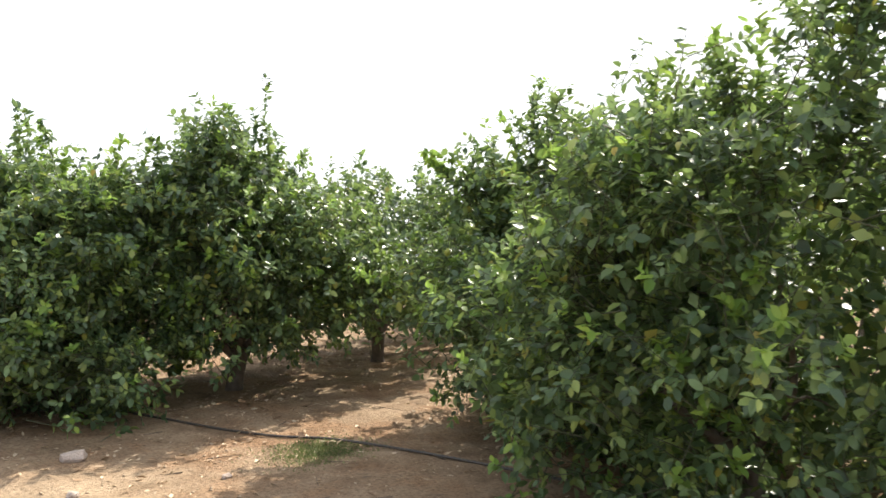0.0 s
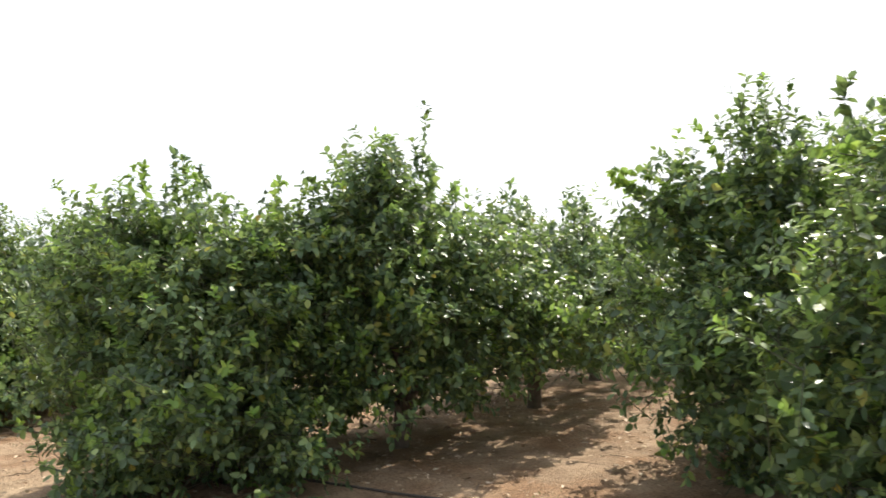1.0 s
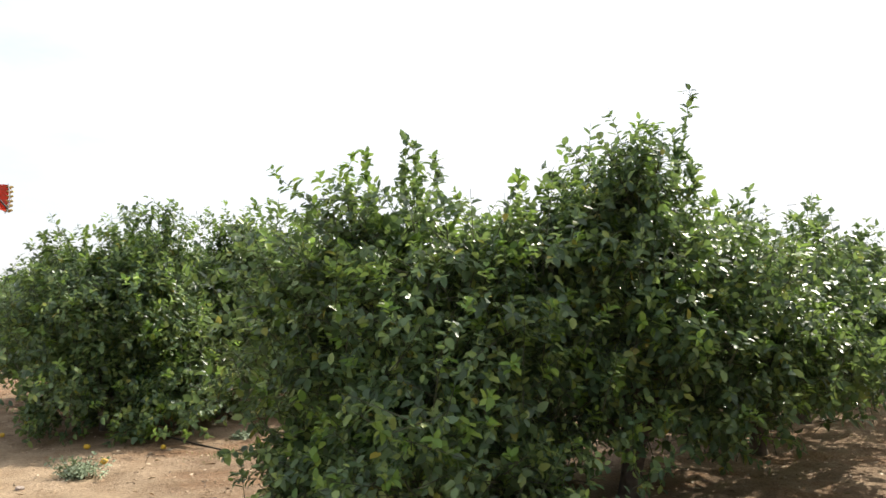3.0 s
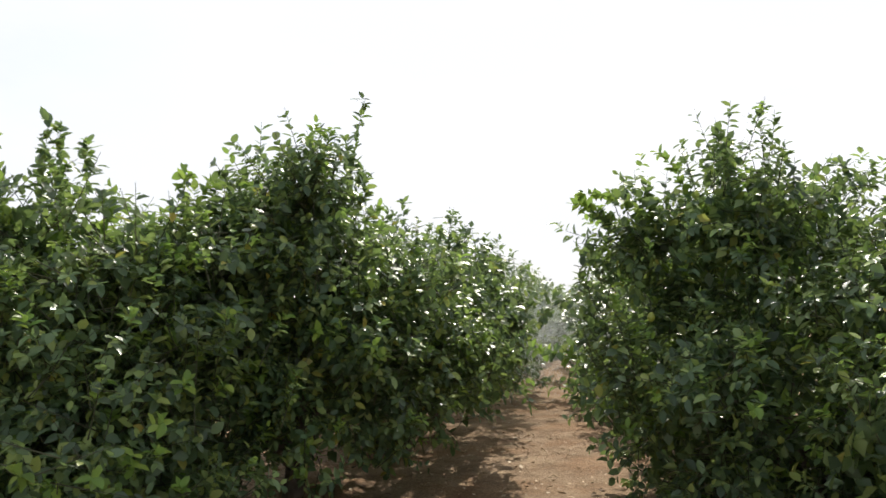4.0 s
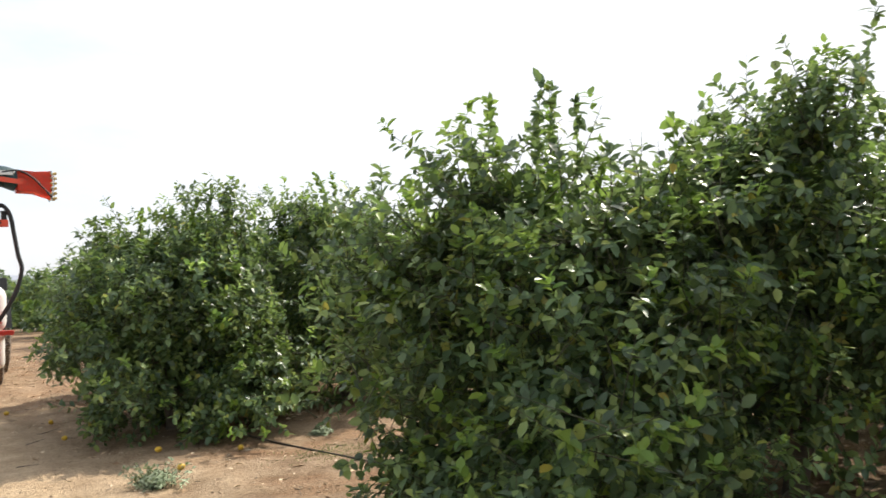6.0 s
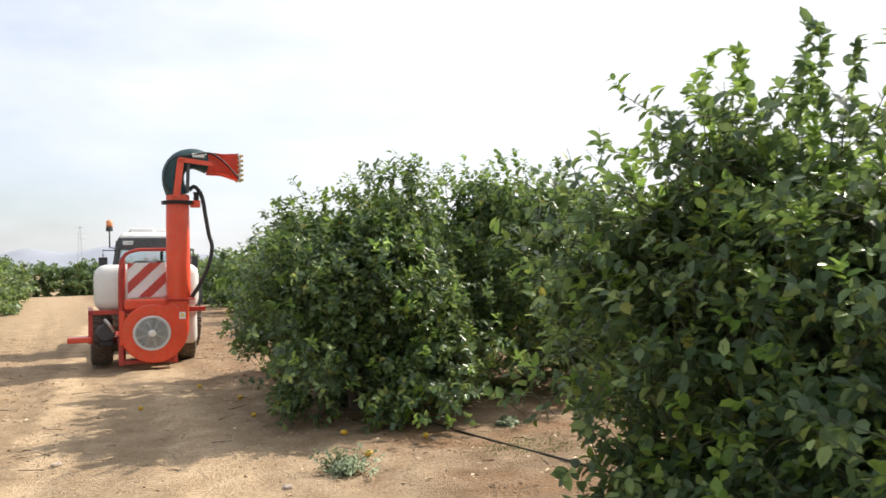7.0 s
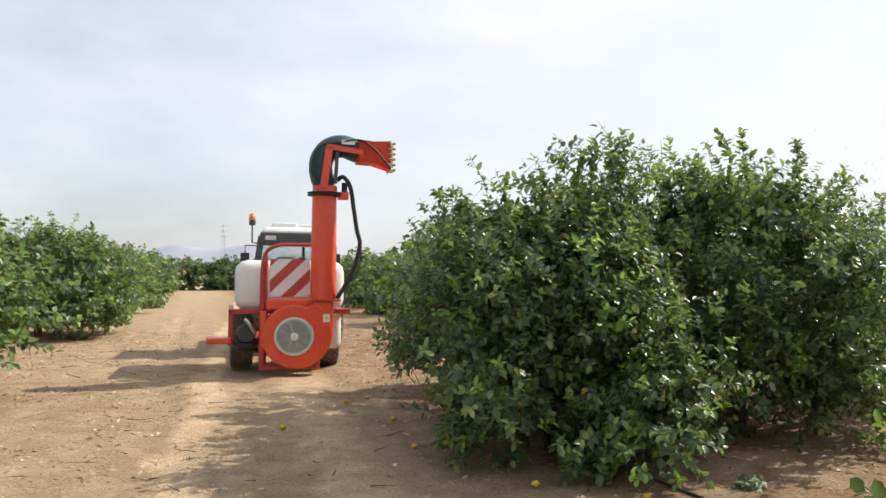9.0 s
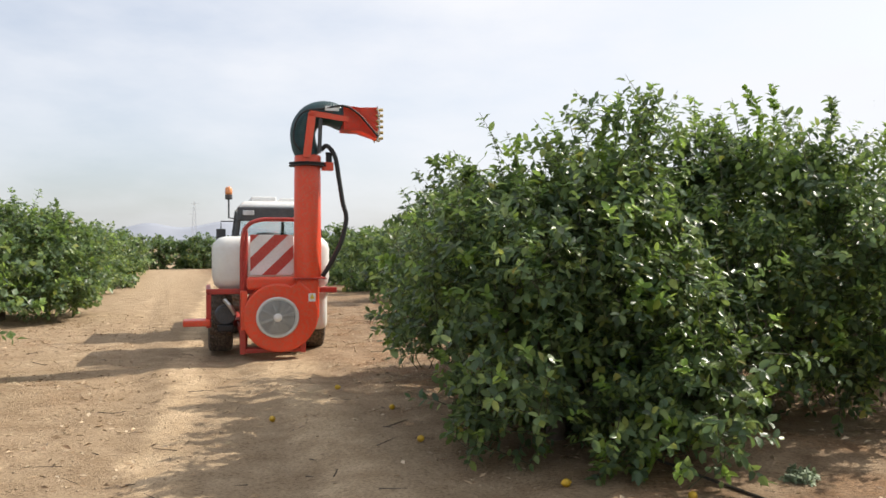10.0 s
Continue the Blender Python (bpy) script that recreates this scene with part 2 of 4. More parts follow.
DARK_RED = material("dark_red_paint", (0.42, 0.03, 0.022), 0.45, 0, 0.15, 5, 0.05, 30, (0.3, 0.18, 0.12), 0.4)
TANK = material("white_polyethylene", (0.74, 0.73, 0.69), 0.5, 0, 0.07, 2, 0.05, 20, (0.55, 0.48, 0.38), 0.15)
WHITE = material("white_paint", (0.78, 0.78, 0.76), 0.45, 0, 0.06, 4, 0, 1, (0.5, 0.44, 0.36), 0.25)
HOSE = material("dark_green_hose", (0.012, 0.05, 0.055), 0.45, 0, 0.2, 8)
BLACK = material("black_rubber", (0.018, 0.018, 0.018), 0.6, 0, 0.25, 9, 0.2, 60)
TYRE = material("dusty_tyre_rubber", (0.06, 0.052, 0.045), 0.9, 0, 0.3, 6, 0.3, 40, (0.33, 0.25, 0.18), 0.85)
STEEL = material("galvanised_steel", (0.55, 0.56, 0.56), 0.38, 0.9, 0.12, 12)
MESH = material("pale_fan_guard_wire", (0.62, 0.64, 0.63), 0.45, 0.2, 0.1, 12)
BRASS = material("brass", (0.62, 0.46, 0.2), 0.35, 0.9, 0.15, 20)
PIPE = material("black_polyethylene_pipe", (0.022, 0.021, 0.02), 0.5, 0, 0.3, 12, 0.1, 40, (0.25, 0.18, 0.12), 0.5)
LEMON = material("lemon_peel", (0.62, 0.38, 0.03), 0.5, 0, 0.2, 14, 0.35, 130)
LIME = material("ripening_lemon_peel", (0.24, 0.27, 0.04), 0.5, 0, 0.25, 10, 0.35, 130)
AMBER = material("amber_plastic", (0.75, 0.30, 0.12), 0.25, 0, 0.08, 10)
YELLOW = material("yellow_sticker", (0.75, 0.55, 0.03), 0.5, 0, 0.08, 10)
DROPS = material("water_drops", (0.85, 0.87, 0.9), 0.4, 0, 0.03, 3)
CAB = material("dark_cab_plastic", (0.045, 0.052, 0.06), 0.5, 0, 0.2, 6, 0, 1, (0.25, 0.2, 0.15), 0.3)
# aerial haze over the hills is put into this blue-grey base colour
HILL = material("haze_tinted_hill", (0.29, 0.31, 0.36), 1.0, 0, 0.12, 0.004)
# grey-blue paleness of distant haze is mixed into the pylon's steel colour
PYLON = material("haze_paled_steel", (0.52, 0.55, 0.6), 0.8, 0, 0.08, 0.3)
GLASS = bpy.data.materials.new("cab_glass")
GLASS.use_nodes = True
gb = GLASS.node_tree.nodes["Principled BSDF"]
gb.inputs["Base Color"].default_value, gb.inputs["Roughness"].default_value = (0.75, 0.82, 0.82, 1), 0.04
gb.inputs["Transmission Weight"].default_value, gb.inputs["IOR"].default_value = 1.0, 1.45


# ---- mesh helpers ----
def link(name, mesh, mat, parent=None, label="", smooth=True):
    mesh.materials.append(mat)
    if smooth:
        mesh.polygons.foreach_set("use_smooth", [True] * len(mesh.polygons))
    ob = new(name, mesh)
    if parent:
        ob.parent = parent
    if label:
        tagged(ob, label)
    return ob


def part(name, bm, mat, parent=None, label="", smooth=False):
    """Links a bmesh as one mesh object under a thing or under a part."""
    mesh = bpy.data.meshes.new(name)
    bmesh.ops.recalc_face_normals(bm, faces=bm.faces[:])
    bm.to_mesh(mesh)
    bm.free()
    return link(name, mesh, mat, parent, label, smooth)


def from_arrays(name, verts, faces, mat, parent=None, label="", smooth=False):
    """A mesh from an array of vertices and an array of triangles."""
    mesh = bpy.data.meshes.new(name)
    nv, nf = len(verts), len(faces)
    mesh.vertices.add(nv)
    mesh.vertices.foreach_set("co", np.asarray(verts, np.float32).ravel())
    mesh.loops.add(nf * 3)
    mesh.loops.foreach_set("vertex_index", np.asarray(faces, np.int32).ravel())
    mesh.polygons.add(nf)
    mesh.polygons.foreach_set("loop_start", np.arange(0, nf * 3, 3, dtype=np.int32))
    mesh.update(calc_edges=True)
    return link(name, mesh, mat, parent, label, smooth)


def thing(name, x, y, z=0.0, turn=0.0):
    ob = new(name)
    ob.empty_display_size = 0.2
    ob.matrix_basis = pose(x, y, z, 0, 0, turn)
    return ob


def box(bm, x0, x1, y0, y1, z0, z1, bevel=0.0):
    g = bmesh.ops.create_cube(bm, size=1)
    for v in g["verts"]:
        v.co = Vector(((x0 + x1) / 2 + v.co.x * (x1 - x0), (y0 + y1) / 2 + v.co.y * (y1 - y0), (z0 + z1) / 2 + v.co.z * (z1 - z0)))
    if bevel:
        edges = list({e for v in g["verts"] for e in v.link_edges})
        bmesh.ops.bevel(bm, geom=edges, offset=bevel, segments=3, affect="EDGES", profile=0.5)


def sweep(bm, pts, radii, sides=12, flat=1.0, close=True, ring=0.0):
    """A tube along points; radii one number or one a point; ring: relief of the ribs of a corrugated hose."""
    pts = [Vector(p) for p in pts]
    if isinstance(radii, (int, float)):
        radii = [radii] * len(pts)
    loops, last = [], None
    for i, p in enumerate(pts):
        d = (pts[min(i + 1, len(pts) - 1)] - pts[max(i - 1, 0)]).normalized()
        if last is None:
            side = d.orthogonal().normalized()
        else:
            side = (last - d * last.dot(d)).normalized()
        last = side
        up = d.cross(side)
        r = radii[i] * (1 + (ring if i % 2 else -ring))
        loops.append([bm.verts.new(p + side * (r * math.cos(2 * math.pi * k / sides)) + up * (r * flat * math.sin(2 * math.pi * k / sides))) for k in range(sides)])
    for a, b in zip(loops, loops[1:]):
        for k in range(sides):
            bm.faces.new((a[k], a[(k + 1) % sides], b[(k + 1) % sides], b[k]))
    if close:
        bm.faces.new(loops[0][::-1])
        bm.faces.new(loops[-1])
    return loops


def curve_points(ctrl, n):
    """A smooth line of n points through the given ones (Catmull-Rom)."""
    c = [Vector(p) for p in ctrl]
    c = [c[0] * 2 - c[1], *c, c[-1] * 2 - c[-2]]
    out = []
    for i in range(n):
        u = i / (n - 1) * (len(c) - 3)
        k = min(int(u), len(c) - 4)
        t = u - k
        a, b, d, e = c[k:k + 4]
        out.append(0.5 * (2 * b + (d - a) * t + (2 * a - 5 * b + 4 * d - e) * t * t + (3 * b - a - 3 * d + e) * t ** 3))
    return out


def lathe(bm, profile, origin, axis="y", n=32):
    """Turns (radius, height) pairs round an axis through origin."""
    loops = []
    for r, h in profile:
        row = []
        for k in range(n):
            a = 2 * math.pi * k / n
            c, s = r * math.cos(a), r * math.sin(a)
            v = {"x": (h, c, s), "y": (c, h, s), "z": (c, s, h)}[axis]
            row.append(bm.verts.new(Vector(origin) + Vector(v)))
        loops.append(row)
    for a, b in zip(loops, loops[1:]):
        for k in range(n):
            bm.faces.new((a[k], a[(k + 1) % n], b[(k + 1) % n], b[k]))
    bm.faces.new(loops[0])
    bm.faces.new(loops[-1])


# ---- ground ----
def spread(lo, hi, step, far):
    mid = list(np.arange(lo, hi + 1e-6, step))
    out, d = [], step
    x = hi
    while x < far:
        d *= 1.28
        x += d
        out.append(x)
    low, x, d = [], lo, step
    while x > -far:
        d *= 1.28
        x -= d
        low.append(x)
    return np.array(low[::-1] + mid + out)


def ground_height(x, y):
    near = math.exp(-((x - 0.8) / 9) ** 2) * math.exp(-(max(0, abs(y - 12) - 16) / 8) ** 2)
    h = 0.030 * noise.noise(Vector((x * 0.7, y * 0.7, 3))) + 0.018 * noise.noise(Vector((x * 2.3, y * 2.3, 7))) + 0.008 * noise.noise(Vector((x * 6.5, y * 6.5, 1)))
    bend = 0.12 * math.sin(y * 0.21)
    for lane in (-0.35, 0.85, 2.0):
        h -= 0.028 * math.exp(-((x - lane - bend) / 0.2) ** 2)
        h += 0.014 * math.exp(-((x - lane - bend - 0.33) / 0.14) ** 2)
    return h * near


def build_ground():
    xs, ys = spread(-7, 9, 0.11, 3800), spread(-1, 24, 0.11, 3800)
    gx, gy = np.meshgrid(xs, ys)
    gz = np.zeros_like(gx)
    for j in range(len(ys)):
        for i in range(len(xs)):
            if -30 < xs[i] < 34 and -25 < ys[j] < 60:
                gz[j, i] = ground_height(xs[i], ys[j])
    v = np.stack([gx, gy, gz], -1).reshape(-1, 3)
    nx, ny = len(xs), len(ys)
    a = (np.arange(ny - 1)[:, None] * nx + np.arange(nx - 1)[None]).ravel()
    f = np.concatenate([np.stack([a, a + 1, a + nx + 1], 1), np.stack([a, a + nx + 1, a + nx], 1)])
    ob = from_arrays("ground", v, f, SOIL, smooth=True)
    tagged(ob, "dry sandy orchard soil with wheel ruts and leaf litter", "ground", kind="structure")


build_ground()


# ---- citrus trees ----
def unit(a):
    return a / np.maximum(np.linalg.norm(a, axis=-1, keepdims=True), 1e-9)


def leaf_mesh(pos, along, up, length, width, fine):
    """Leaf blades: folded along the midrib, curled towards the tip. Six triangles each, four, or two."""
    n = len(pos)
    along = unit(along)
    side = unit(np.cross(along, up))
    up = np.cross(side, along)
    if fine:
        shape = np.array([(0, 0, 0), (0.30, 0.45, 0.05), (0.5, 0, -0.06), (0.30, -0.45, 0.05), (0.70, 0.40, 0.0), (0.70, -0.40, 0.0), (1, 0, -0.16)])
        tri = np.array([(0, 2, 1), (0, 3, 2), (1, 2, 4), (2, 3, 5), (4, 2, 6), (2, 5, 6)])
    elif fine is None:
        shape = np.array([(0, 0, 0), (0.48, 0.5, 0.0), (0.48, -0.5, 0.0), (1, 0, -0.16)])
        tri = np.array([(0, 3, 1), (0, 2, 3)])
    else:
        shape = np.array([(0, 0, 0), (0.46, 0.5, 0.03), (0.5, 0, -0.06), (0.46, -0.5, 0.03), (1, 0, -0.14)])
        tri = np.array([(0, 2, 1), (0, 3, 2), (1, 2, 4), (2, 3, 4)])
    k = len(shape)
    curl = np.random.uniform(0.2, 2.0, (n, 1, 1))
    v = (pos[:, None] + along[:, None] * (shape[None, :, :1] * length[:, None, None])
         + side[:, None] * (shape[None, :, 1:2] * width[:, None, None])
         + up[:, None] * (shape[None, :, 2:] * curl * length[:, None, None]))
    f = tri[None] + (np.arange(n) * k)[:, None, None]
    return v.reshape(-1, 3), f.reshape(-1, 3)


def twig_leaves(start, way, reach, count, size, rng, droop=0.25):
    """Leaves set in a spiral along twigs. Returns positions, axes, upper sides, lengths and widths."""
    n = len(start)
    u = (np.arange(count)[None] + rng.uniform(0, 0.8, (n, count))) / count
    u = 0.12 + 0.88 * u
    p = start[:, None] + way[:, None] * (u * reach[:, None])[..., None]
    p[..., 2] -= (droop * reach[:, None] * u ** 2) * 0.6
    ref = np.where(np.abs(way[:, 2:]) > 0.9, np.array([[1.0, 0, 0]]), np.array([[0, 0, 1.0]]))
    a = unit(np.cross(way, ref))
    b = np.cross(way, a)
    ang = rng.uniform(0, 6.28, (n, 1)) + np.arange(count)[None] * 2.4 + rng.normal(0, 0.35, (n, count))
    out = a[:, None] * np.cos(ang)[..., None] + b[:, None] * np.sin(ang)[..., None]
    along = out * rng.uniform(0.6, 1.0, (n, count, 1)) + way[:, None] * rng.uniform(0.25, 0.9, (n, count, 1))
    along[..., 2] -= rng.uniform(-0.1, droop + 0.35, (n, count))
    up = way[:, None] * 0.7 + np.array([0, 0, 0.9]) - out * 0.15 + rng.normal(0, 0.35, (n, count, 3))
    ln = size * rng.uniform(0.55, 1.12, (n, count))
    wd = ln * rng.uniform(0.52, 0.7, (n, count))
    return p.reshape(-1, 3), along.reshape(-1, 3), up.reshape(-1, 3), ln.ravel(), wd.ravel()


def sticks(start, end, r):
    """Thin three-sided stems."""
    d = unit(end - start)
    ref = np.where(np.abs(d[:, 2:]) > 0.9, np.array([[1.0, 0, 0]]), np.array([[0, 0, 1.0]]))
    a = unit(np.cross(d, ref))
    b = np.cross(d, a)
    v = []
    for p, q in ((start, 1.0), (end, 0.4)):
        for k in range(3):
            v.append(p + (a * math.cos(k * 2.094) + b * math.sin(k * 2.094)) * (r[:, None] * q))
    v = np.stack(v, 1)
    tri = np.array([(0, 1, 4), (0, 4, 3), (1, 2, 5), (1, 5, 4), (2, 0, 3), (2, 3, 5)])
    f = tri[None] + (np.arange(len(start)) * 6)[:, None, None]
    return v.reshape(-1, 3), f.reshape(-1, 3)


def crown_points(lumps, n, rng, rough=0.2, depth=0.5, floor=0.1, clump=0.15, skirt=(0, 0, 0)):
    """Twig places spread over a crown made of overlapping lumps (x, y, z, radii), with the outward way of each."""
    lumps = np.array(lumps, float)
    area = (lumps[:, 3] * lumps[:, 4] + lumps[:, 3] * lumps[:, 5] + lumps[:, 4] * lumps[:, 5])
    got_p, got_n, total = [], [], 0
    while total < n:
        m = n * 2
        k = rng.choice(len(lumps), m, p=area / area.sum())
        d = unit(rng.normal(0, 1, (m, 3)))
        boxy = unit(np.sign(d) * np.abs(d) ** 0.82)
        r = lumps[k, 3:6]
        inward = 1 - (rng.random(m) ** 2.0 * depth / r.mean(1))
        p = lumps[k, :3] + boxy * r * inward[:, None]
        keep = p[:, 2] > floor + skirt[2] * np.clip(p[:, 0] * skirt[0] + p[:, 1] * skirt[1], 0, 1)
        for j in range(len(lumps)):
            q = ((p - lumps[j, :3]) / lumps[j, 3:6])
            keep &= ~((np.sum(q * q, 1) < 0.62) & (j != k) & (rng.random(m) < 0.9))
        p, nn = p[keep], unit(d[keep] / r[keep])
        got_p.append(p)
        got_n.append(nn)
        total += len(p)
    p, nn = np.concatenate(got_p)[:n], np.concatenate(got_n)[:n]
    # most twigs sit together on boughs, the rest fill in between
    heads = rng.choice(len(p), max(24, n // 30), replace=False)
    pick = heads[rng.integers(0, len(heads), len(p))]
    on = rng.random(len(p)) < 0.8
    off = rng.normal(0, clump, p.shape) + nn[pick] * rng.uniform(-0.08, 0.2, (len(p), 1))
    p = np.where(on[:, None], p[pick] + off, p)
    nn = np.where(on[:, None], unit(nn[pick] * 0.6 + off / clump * 0.55 + rng.normal(0, 0.15, p.shape)), nn)
    shift = np.array([noise.noise(Vector(q * 1.5)) + 0.6 * noise.noise(Vector(q * 3.7)) for q in p])
    # hollows: bare patches between the boughs
    gaps = np.array([noise.noise(Vector(q * 1.9 + np.array((9, 4, 2)))) for q in p])
    keep = gaps > -0.14 - 0.22 * rng.random(len(p))
    p = p + nn * (shift * rough)[:, None]
    p[:, 2] = np.maximum(p[:, 2], floor * 0.8)
    return p[keep], nn[keep]


def wood(tree, lumps, rng, limbs=5, base=0.085):
    """A short trunk and forking limbs that reach into the crown."""
    lumps = np.array(lumps)
    bm = bmesh.new()
    lean = rng.normal(0, 0.05, 2)
    fork = Vector((lean[0], lean[1], 0.38))
    sweep(bm, curve_points([(0, 0, -0.08), (lean[0] * 0.3, lean[1] * 0.3, 0.12), fork], 7), [base * 1.5, base * 1.2, base * 1.05, base, base, base * 1.02, base * 1.1], 10)
    part("trunk", bm, BARK, tree, "", True)
    for i in range(limbs):
        bm = bmesh.new()
        goal = lumps[i % len(lumps)]
        a = 2 * math.pi * i / limbs + rng.uniform(-0.3, 0.3)
        g = Vector(goal[:3]) + Vector((math.cos(a) * goal[3] * 0.55, math.sin(a) * goal[4] * 0.55, goal[5] * rng.uniform(0.1, 0.4)))
        midp = fork.lerp(g, 0.45) + Vector((math.cos(a) * 0.18, math.sin(a) * 0.18, -0.08))
        pts = curve_points([fork - Vector((0, 0, 0.06)), midp, g], 9)
        sweep(bm, pts, [base * 0.66 * (1 - 0.85 * k / 8) for k in range(9)], 7)
        for k in (3, 5, 6):
            tip = pts[k] + Vector(rng.normal(0, 0.16, 3)) + Vector((0, 0, 0.06))
            sweep(bm, curve_points([pts[k], pts[k].lerp(tip, 0.5) + Vector(rng.normal(0, 0.06, 3)), tip], 5), [0.018, 0.014, 0.011, 0.008, 0.005], 5)
        part("limb", bm, BARK, tree, "", True)


def shoot(tree, foot, tip, rng, leaves=16, size=0.085):
    """One long bent shoot that stands out of the crown, leafiest at its end."""
    foot, tip = np.array(foot, float), np.array(tip, float)
    reach = np.linalg.norm(tip - foot)
    bow = rng.normal(0, 0.16, 3) * reach * np.array([1, 1, 0.3])
    n = 7
    u = np.linspace(0, 1, n)[:, None]
    line = foot + (tip - foot) * u + bow * (4 * u * (1 - u))
    m = int(leaves * 1.9)
    k = np.minimum((rng.random(m) ** 0.9 * (n - 1)).astype(int), n - 2)
    f = rng.random((m, 1))
    p = line[k] * (1 - f) + line[k + 1] * f
    way = unit(line[k + 1] - line[k])
    along = unit(rng.normal(0, 1, p.shape)) * 0.9 + way * rng.uniform(0.1, 0.9, (len(p), 1))
    up = way * 0.6 + np.array([0, 0, 0.7]) + rng.normal(0, 0.45, p.shape)
    ln = size * rng.uniform(0.6, 1.15, len(p))
    v, fa = leaf_mesh(p, along, up, ln, ln * rng.uniform(0.5, 0.68, len(p)), True)
    sv, sf = sticks(line[:-1], line[1:], np.linspace(0.0055, 0.0025, n - 1))
    from_arrays("shoot", np.concatenate([v, sv]), np.concatenate([fa, sf + len(v)]), YOUNG if rng.random() < 0.5 else LEAF, tree)


def citrus_tree(x, y, lumps, seed, twigs=1500, count=10, size=0.087, fine=True, shoots=(), wild=10, limbs=5, floor=0.1, rough=0.2, clump=0.15, skirt=(0, 0, 0), label="dense green lemon tree with glossy leaves down to the soil"):
    """A citrus tree with its foot at (x, y); lumps and shoots are given from its foot; skirt (way x, way y, rise) lifts the hem on one side."""
    rng = np.random.default_rng(seed)
    tree = thing("lemon_tree", x, y)
    tagged(tree, label, "tree", "orchard trees")
    wood(tree, lumps, rng, limbs)
    p, nn = crown_points(lumps, twigs, rng, rough, 0.55, floor, clump, skirt)
    way = unit(nn * 0.75 + np.array([0, 0, 0.38]) + rng.normal(0, 0.42, p.shape))
    reach = rng.uniform(0.16, 0.36, len(p)) * (size / 0.09) ** 0.5
    start = p - way * reach[:, None] * 0.5
    lf = twig_leaves(start, way, reach, count, size, rng)
    keep = lf[0][:, 2] > 0.03
    v, f = leaf_mesh(*[a[keep] for a in lf], fine)
    crown = from_arrays("crown", v, f, LEAF, tree, "", True)
    crown["kind"] = "stuff"
    # leaves deep inside, which keep the heart of the crown dark
    m = int(len(p) * 1.8) if fine else len(p) // 2
    lm = np.array(lumps, float)
    k = rng.integers(0, len(lm), m)
    q = lm[k, :3] + unit(rng.normal(0, 1, (m, 3))) * lm[k, 3:6] * rng.uniform(0.35, 0.72, (m, 1))
    q = q[q[:, 2] > floor + 0.05 + skirt[2] * np.clip(q[:, 0] * skirt[0] + q[:, 1] * skirt[1], 0, 1)]
    v, f = leaf_mesh(q, rng.normal(0, 1, q.shape), unit(rng.normal(0, 1, q.shape) + np.array([0, 0, 0.8])), rng.uniform(0.09, 0.125, len(q)), rng.uniform(0.055, 0.08, len(q)), False if fine else None)
    inner = from_arrays("inner_foliage", v, f, LEAF, tree)
    inner["kind"] = "stuff"
    if size < 0.145:
        sv, sf = sticks(start - way * 0.12, start + way * reach[:, None], np.full(len(p), 0.0042))
        tw = from_arrays("branchwork", sv, sf, TWIG, tree)
        tw["kind"] = "stuff"
    if fine or clump > 0.19:
        # tufts of pale young leaves at the ends of some twigs
        q = rng.choice(len(p), len(p) // 7, replace=False)
        w2 = unit(nn[q] * 0.5 + np.array([0, 0, 0.7]) + rng.normal(0, 0.25, (len(q), 3)))
        lf = twig_leaves(p[q] + nn[q] * 0.1, w2, rng.uniform(0.08, 0.17, len(q)), 8, 0.08 if fine else 0.12, rng, 0.05)
        v, f = leaf_mesh(*lf, fine)
        tuft = from_arrays("young_growth", v, f, YOUNG, tree)
        tuft["kind"] = "stuff"
    top = p[(nn[:, 2] > 0.45) & (p[:, 2] > np.quantile(p[:, 2], 0.8))]
    for i in range(min(wild, len(top))):
        q = top[rng.integers(len(top))]
        h = rng.uniform(0.12, 0.32)
        shoot(tree, q - np.array([0, 0, 0.3]), q + np.array([rng.normal(0, 0.14), rng.normal(0, 0.14), h]), rng, int(8 + h * 22), size * 0.9)
    if fine:
        # leafy sprays that lean out of the sides
        flank = np.flatnonzero((np.abs(nn[:, 2]) < 0.45) & (p[:, 2] > 0.45) & (p[:, 2] < 2.3))
        for i in rng.choice(flank, 18, replace=False):
            out = unit(nn[i] * np.array([1, 1, 0.2]) + np.array([0, 0, rng.uniform(0.0, 0.5)]))
            shoot(tree, p[i] - out * 0.15, p[i] + out * rng.uniform(0.18, 0.34), rng, 15, size)
    for foot, tip in shoots:
        shoot(tree, foot, tip, rng, int(14 + 30 * np.linalg.norm(np.array(tip) - np.array(foot))), size)
    return tree


def round_lumps(rng, r=1.55, h=2.55, n=7):
    """A broad hedge-like crown: a body with smaller swellings round it and on top."""
    out = [(0, 0, h * 0.47, r * 0.88, r * 0.88, h * 0.47)]
    for i in range(n):
        a = 2 * math.pi * i / n + rng.uniform(-0.3, 0.3)
        out.append((math.cos(a) * r * 0.55, math.sin(a) * r * 0.55, rng.uniform(0.28, 0.62) * h, r * 0.5, r * 0.5, h * rng.uniform(0.26, 0.36)))
    for i in range(3):
        a = rng.uniform(0, 6.28)
        out.append((math.cos(a) * r * 0.4, math.sin(a) * r * 0.4, h * rng.uniform(0.76, 0.86), r * 0.38, r * 0.38, h * 0.17))
    return out


rr = np.random.default_rng(5)
